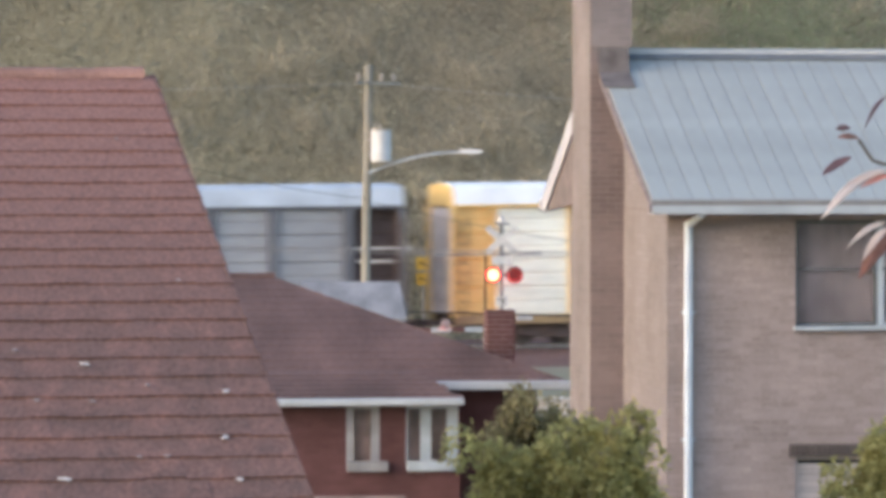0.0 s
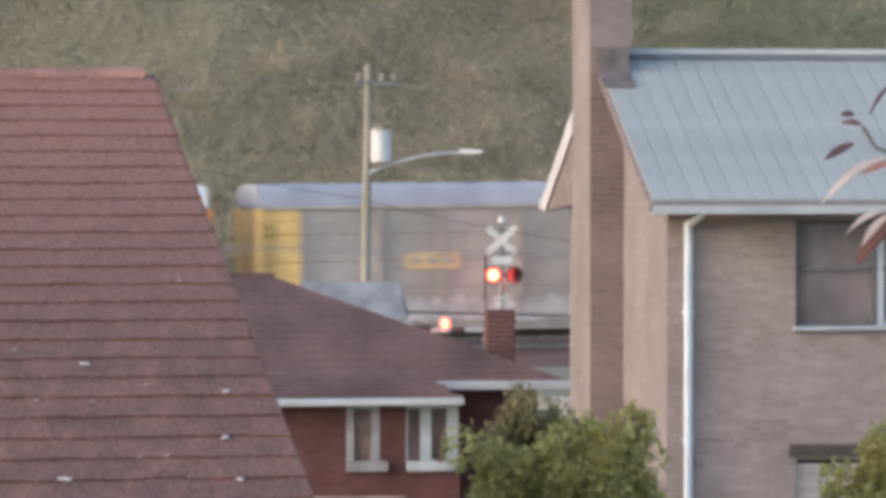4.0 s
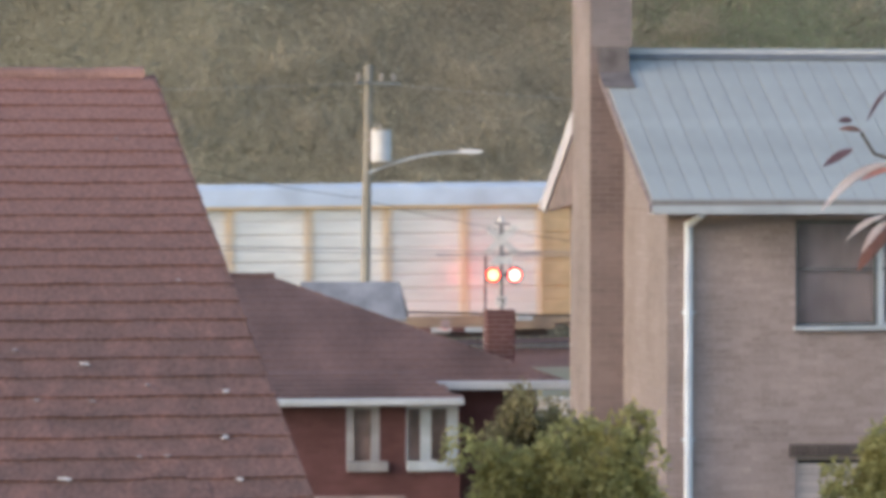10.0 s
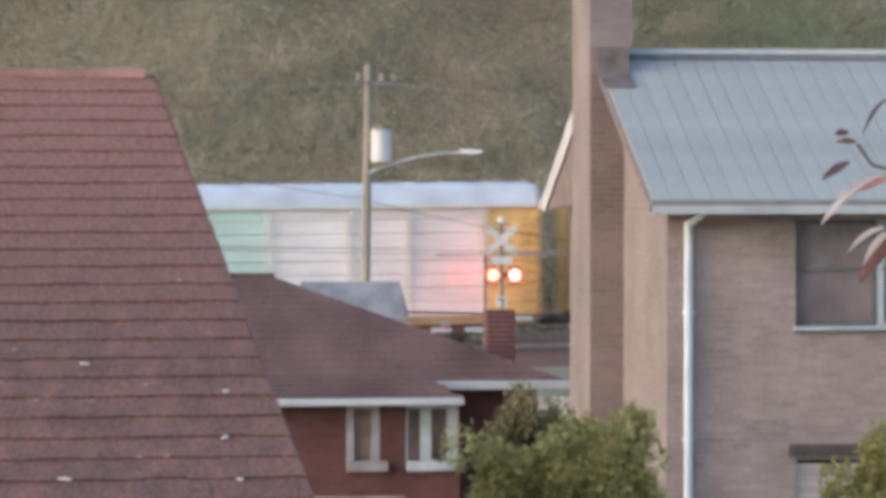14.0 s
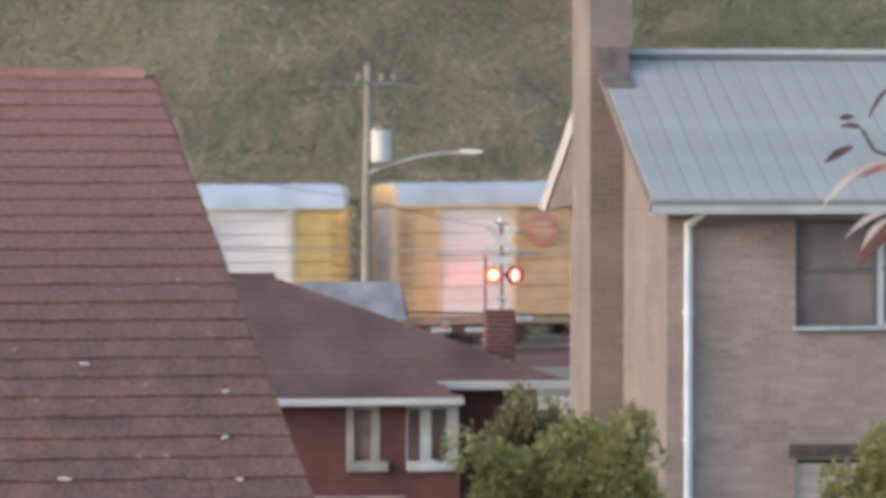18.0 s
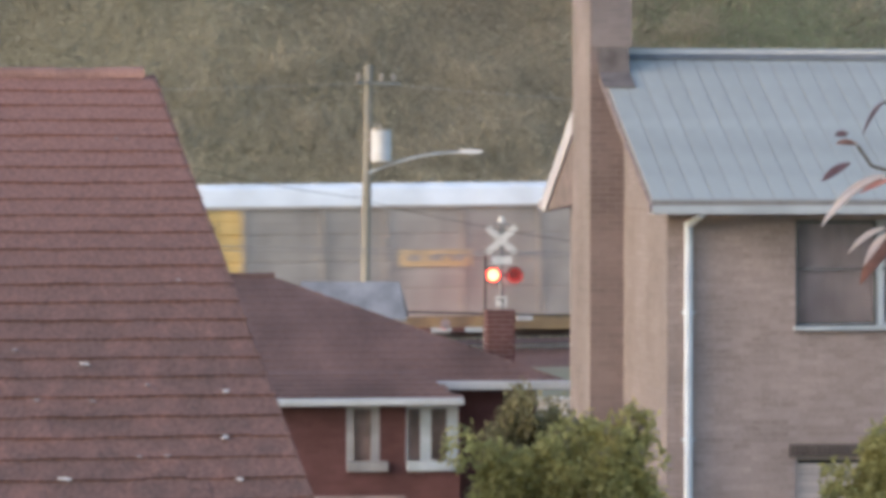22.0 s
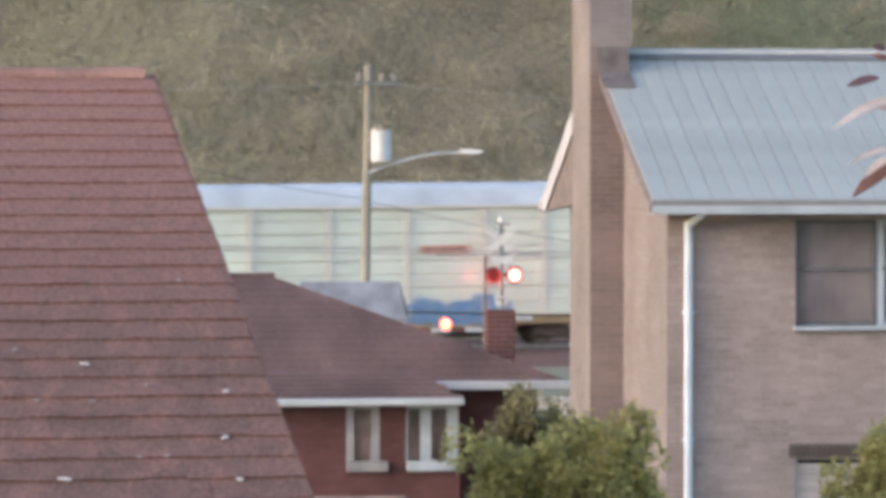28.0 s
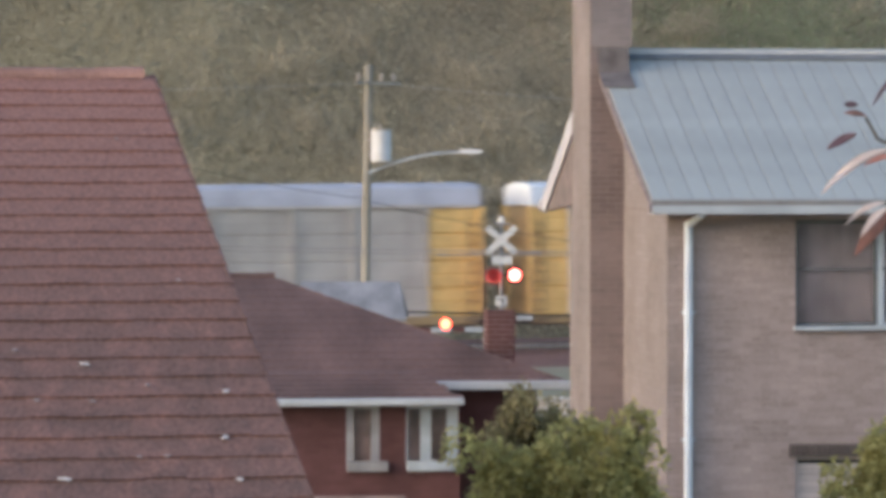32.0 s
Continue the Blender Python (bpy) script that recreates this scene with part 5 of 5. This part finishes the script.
    bm = bmesh.new()
    for i in range(rows):
        q = pose(0, 0, A.z, th)
        a, b = q @ Vector((0.15, -i * g, 0.0)), q @ Vector((0.15, -(i + 1.08) * g, 0.015))
        rod(bm, a, b, 0.012, 0.016, 6)
    part("verge_tiles", bm, DARKTILE, front)
    spots = ((-1.24, 5.85, 1.5, LICHEN), (-0.8, 6.22, 0.8, LICHENDULL), (-1.68, 6.45, 0.9, LICHENDULL), (-1.26, 6.48, 1.0, LICHENDULL), (-0.21, 6.34, 1.1, LICHEN), (-0.34, 7.1, 1.1, LICHEN), (-1.63, 7.72, 1.9, LICHEN),
             (-0.34, 7.77, 1.0, LICHEN), (-0.82, 7.38, 0.9, LICHENDULL), (-1.75, 5.6, 1.0, LICHENDULL), (-0.39, 1.5, 0.6, LICHENDULL), (-0.28, 4.36, 0.7, LICHENDULL), (-1.03, 7.39, 0.8, LICHENDULL))
    for x, d, w, m in spots:
        bm = bmesh.new()
        bmesh.ops.create_icosphere(bm, subdivisions=1, radius=0.033, matrix=pose(0, 0, A.z, th) @ pose(x, -d, 0.032, 0, 0, rng.uniform(-30, 40)) @ Matrix.Diagonal((w, 0.8, 0.3, 1)))
        part("lichen_patch", bm, m, front, "pale lichen patch")


tiled_house()


# ---- garden shrubs ----
def shrub(name, x, y, blobs, seed, n, leaf, label, mats, stem_top):
    t = thing(name, pose(x, y, 0), label, "shrub")
    rng = np.random.default_rng(seed)
    bm = bmesh.new()
    rod(bm, (0, 0, -0.1), (0, 0, stem_top), 0.09, 0.05, 10)
    for bx, by, bz, r in blobs:
        rod(bm, (0, 0, stem_top * 0.6), (bx, by, bz), 0.045, 0.015, 6)
    part("trunk", bm, BARK, t)
    tot = sum(b[3] ** 2 for b in blobs)
    packs = {m.name: [] for m in mats}
    for k, (bx, by, bz, r) in enumerate(blobs):
        cl = np.array([(bx, by, bz)]) + rng.normal(size=(14, 3)) * r * 0.48
        pts = crown_points(rng, int(n * r * r / tot), cl, r * 0.4)
        packs[mats[k % len(mats)].name].append(leaf_quads(rng, pts, leaf, leaf * 0.5))
    for m in mats:
        if packs[m.name]:
            quads("crown", np.concatenate(packs[m.name]), m, t)


shrub("garden_shrub", 1.25, 45, [(0.3, 0, 2.92, 0.4), (-0.02, -0.1, 2.84, 0.38), (0.68, 0, 2.95, 0.34), (0.78, 0.1, 2.72, 0.34), (-0.42, 0, 2.78, 0.34), (-0.7, 0, 2.56, 0.32), (0.05, 0.1, 2.4, 0.66), (0.55, 0, 2.4, 0.52), (-0.45, 0.1, 2.1, 0.56), (0.3, 0, 1.6, 0.75), (0.8, 0, 3.38, 0.12), (0.92, 0, 3.36, 0.1), (0.62, 0, 3.2, 0.14)], 4, 11000, 0.1, "leafy yellow-green garden shrub in front of the houses", (SHRUBLEAF,), 2.4)
shrub("garden_shrub", 0.9, 47, [(-0.08, 0, 3.36, 0.18), (0.04, 0, 3.22, 0.26), (-0.28, 0, 3.0, 0.26), (0.38, 0, 3.1, 0.27), (0.62, 0, 3.02, 0.24), (0.1, 0, 3.0, 0.35), (-0.32, 0, 2.72, 0.3), (0.3, 0, 2.8, 0.35), (0.6, 0, 2.75, 0.3), (0, 0, 2.4, 0.5)], 8, 6500, 0.085, "dark green rounded garden shrub behind the paler one", (DARKLEAF,), 2.6)
shrub("garden_shrub", 4.6, 44, [(0.15, 0, 3.15, 0.28), (-0.15, 0, 2.9, 0.28), (-0.4, 0, 2.68, 0.22), (0.4, 0, 2.95, 0.4), (0.1, 0.1, 2.5, 0.5), (0.4, 0, 1.8, 0.8)], 6, 7500, 0.105, "bright green garden shrub by the brick wall", (SHRUBLEAF,), 2.4)


# ---- bronze-leaved twig close to the camera ----
def leaf_blade(p0, p1, w, sag, n=8):
    """A keeled leaf from p0 to p1 that arches by sag, across the line of sight."""
    bm = bmesh.new()
    p0, p1 = Vector(p0), Vector(p1)
    d = (p1 - p0).normalized()
    side = Vector((-d.z, 0, d.x))
    rows = []
    for i in range(n + 1):
        k = i / n
        hw = w * math.sin(math.pi * (0.05 + 0.93 * k)) ** 0.8 * 0.5
        c = p0.lerp(p1, k) + Vector((0, 0, 4 * sag * k * (1 - k)))
        rows.append([bm.verts.new(c + side * hw + Vector((0, hw * 0.5, 0))), bm.verts.new(c), bm.verts.new(c - side * hw + Vector((0, hw * 0.5, 0)))])
    for a, b in zip(rows, rows[1:]):
        for j in (0, 1):
            bm.faces.new((a[j], a[j + 1], b[j + 1], b[j]))
    bmesh.ops.solidify(bm, geom=bm.faces[:], thickness=0.0012)
    for f in bm.faces:
        f.smooth = True
    return bm


def bronze_tree():
    t = thing("bronze_leaved_sapling", pose(1.5, 9.0, 0), "slender sapling with drooping bronze and plum leaves", "sapling")
    bm = bmesh.new()
    rod(bm, (0, 0, -0.1), (0, 0, 6.6), 0.03, 0.01, 8)
    part("trunk", bm, BARK, t)
    bm = bmesh.new()
    for pts in (((0, 0, 0), (-0.3, 0, 0.07), (-0.553, 0, 0.11), (-0.582, 0, 0.118), (-0.612, 0, 0.163)), ((-0.1, 0, 0.03), (-0.4, 0, 0.02), (-0.553, 0, -0.015)), ((-0.2, 0, 0.05), (-0.45, 0, 0.22), (-0.553, 0, 0.255))):
        tube(bm, pts, 0.0035, 6)
    spray = part("twig", bm, BARK, t)
    spray.matrix_basis = pose(0, 0, 5.9)
    # root, tip, width, arch and paint of each leaf
    for p, q, w, sag, m in (
        ((-0.555, -0.01, 0.098), (-0.696, -0.03, -0.008), 0.02, 0.022, PALELEAF),
        ((-0.54, 0.0, 0.088), (-0.61, -0.01, 0.06), 0.013, 0.006, BRONZELEAF),
        ((-0.612, 0.0, 0.166), (-0.66, -0.01, 0.168), 0.012, 0.004, BRONZELEAF),
        ((-0.63, 0.01, 0.188), (-0.66, 0.01, 0.186), 0.013, 0.002, PLUMLEAF),
        ((-0.63, -0.01, 0.126), (-0.692, -0.02, 0.088), 0.018, 0.004, PLUMLEAF),
        ((-0.553, 0.0, 0.255), (-0.602, -0.02, 0.186), 0.009, 0.012, PLUMLEAF),
        ((-0.553, 0.01, -0.014), (-0.64, -0.01, -0.07), 0.013, 0.012, PALELEAF),
        ((-0.55, -0.01, -0.026), (-0.607, -0.03, -0.094), 0.018, 0.01, PALELEAF),
        ((-0.53, 0.0, -0.03), (-0.614, -0.02, -0.134), 0.034, 0.014, BRONZELEAF),
        ((-0.5, 0.02, 0.1), (-0.53, 0.0, 0.02), 0.02, 0.01, BRONZELEAF),
        ((-0.47, 0.02, -0.03), (-0.5, 0.0, -0.14), 0.03, 0.01, BRONZELEAF),
    ):
        part("leaf", leaf_blade(p, q, w, sag), m, spray)
    return spray


SPRAY = bronze_tree()


# ---- what moves ----
def motions():
    for k, (car, wheelsets) in enumerate(CARS):
        tk = 0.005 + 2.27 * (k - 1)
        def x_at(t):
            return -0.86 / COS - PITCH / 2 + SPEED * (t - tk)
        # wheels roll while the car goes by
        i0, i1 = max(0, round((tk - 1.2) * 30)), min(960, round((tk + 4.0) * 30))
        for w in wheelsets:
            p = w.location.copy()
            rows = [(i / 30, pose(p.x, p.y, p.z, 0, math.degrees(SPEED * (i - i0) / 30 / 0.42), 0)) for i in range(i0, i1 + 1)]
            if i0 > 0:
                rows.insert(0, (0.0, rows[0][1]))
            if i1 < 960:
                rows.append((32.0, rows[-1][1]))
            if i1 > i0:
                walk(w, rows)
        walk(car, [(t, pose(x_at(t) * COS, AXIS + x_at(t) * SIN, RAIL + GRADE * x_at(t), 0, -math.degrees(math.atan(GRADE)), TURN)) for t in (0.0, 8.0, 16.0, 24.0, 32.0)])
    # a lens turns its lit or its dark face forward; the signal repeats every 1.313 s
    for ob, x, y, z, (on, off) in Lamp.discs:
        turns = sorted([(on + 1.313 * n, 0) for n in range(-1, 26)] + [(off + 1.313 * n, 1) for n in range(-1, 26)])
        turns = [q for q in turns if 0.05 < q[0] < 31.85]
        a = 180 if turns[0][1] == 0 else 0
        rows = [(0.0, pose(x, y, z, 0, 0, a))]
        for t, way in turns:
            rows += [(t - 0.05 + k / 30, pose(x, y, z, 0, 0, a + 60 * k)) for k in range(4)]
            a += 180
        walk(ob, rows + [(32.0, pose(x, y, z, 0, 0, a))])
    # the twig nods in the wind: seconds, lift in metres
    nods = ((0, 0.0), (1, 0.006), (2, 0.012), (3, 0.07), (3.6, 0.045), (5.5, 0.0), (6, -0.022), (7, -0.01), (8, 0.006), (8.2, 0.048), (8.4, 0.064), (8.6, 0.03), (8.8, -0.013), (9, 0.03),
            (9.2, 0.012), (9.4, -0.013), (10, 0.017), (11, -0.018), (12, 0.0), (13, -0.004), (14, -0.01), (17, -0.013), (18, 0.024), (19, 0.067), (20, 0.012), (21, 0.0), (22, -0.013),
            (23, 0.0), (24, 0.0), (25, 0.004), (26.5, 0.04), (27.5, 0.112), (27.7, 0.145), (28, 0.183), (28.2, 0.14), (28.4, 0.106), (28.7, 0.075), (29, 0.06), (30, 0.068), (31, 0.055), (32, 0.052))
    walk(SPRAY, [(t, pose(0, 0, 5.9, 0, math.degrees(math.asin(z / 0.66)), 0)) for t, z in nods])


motions()
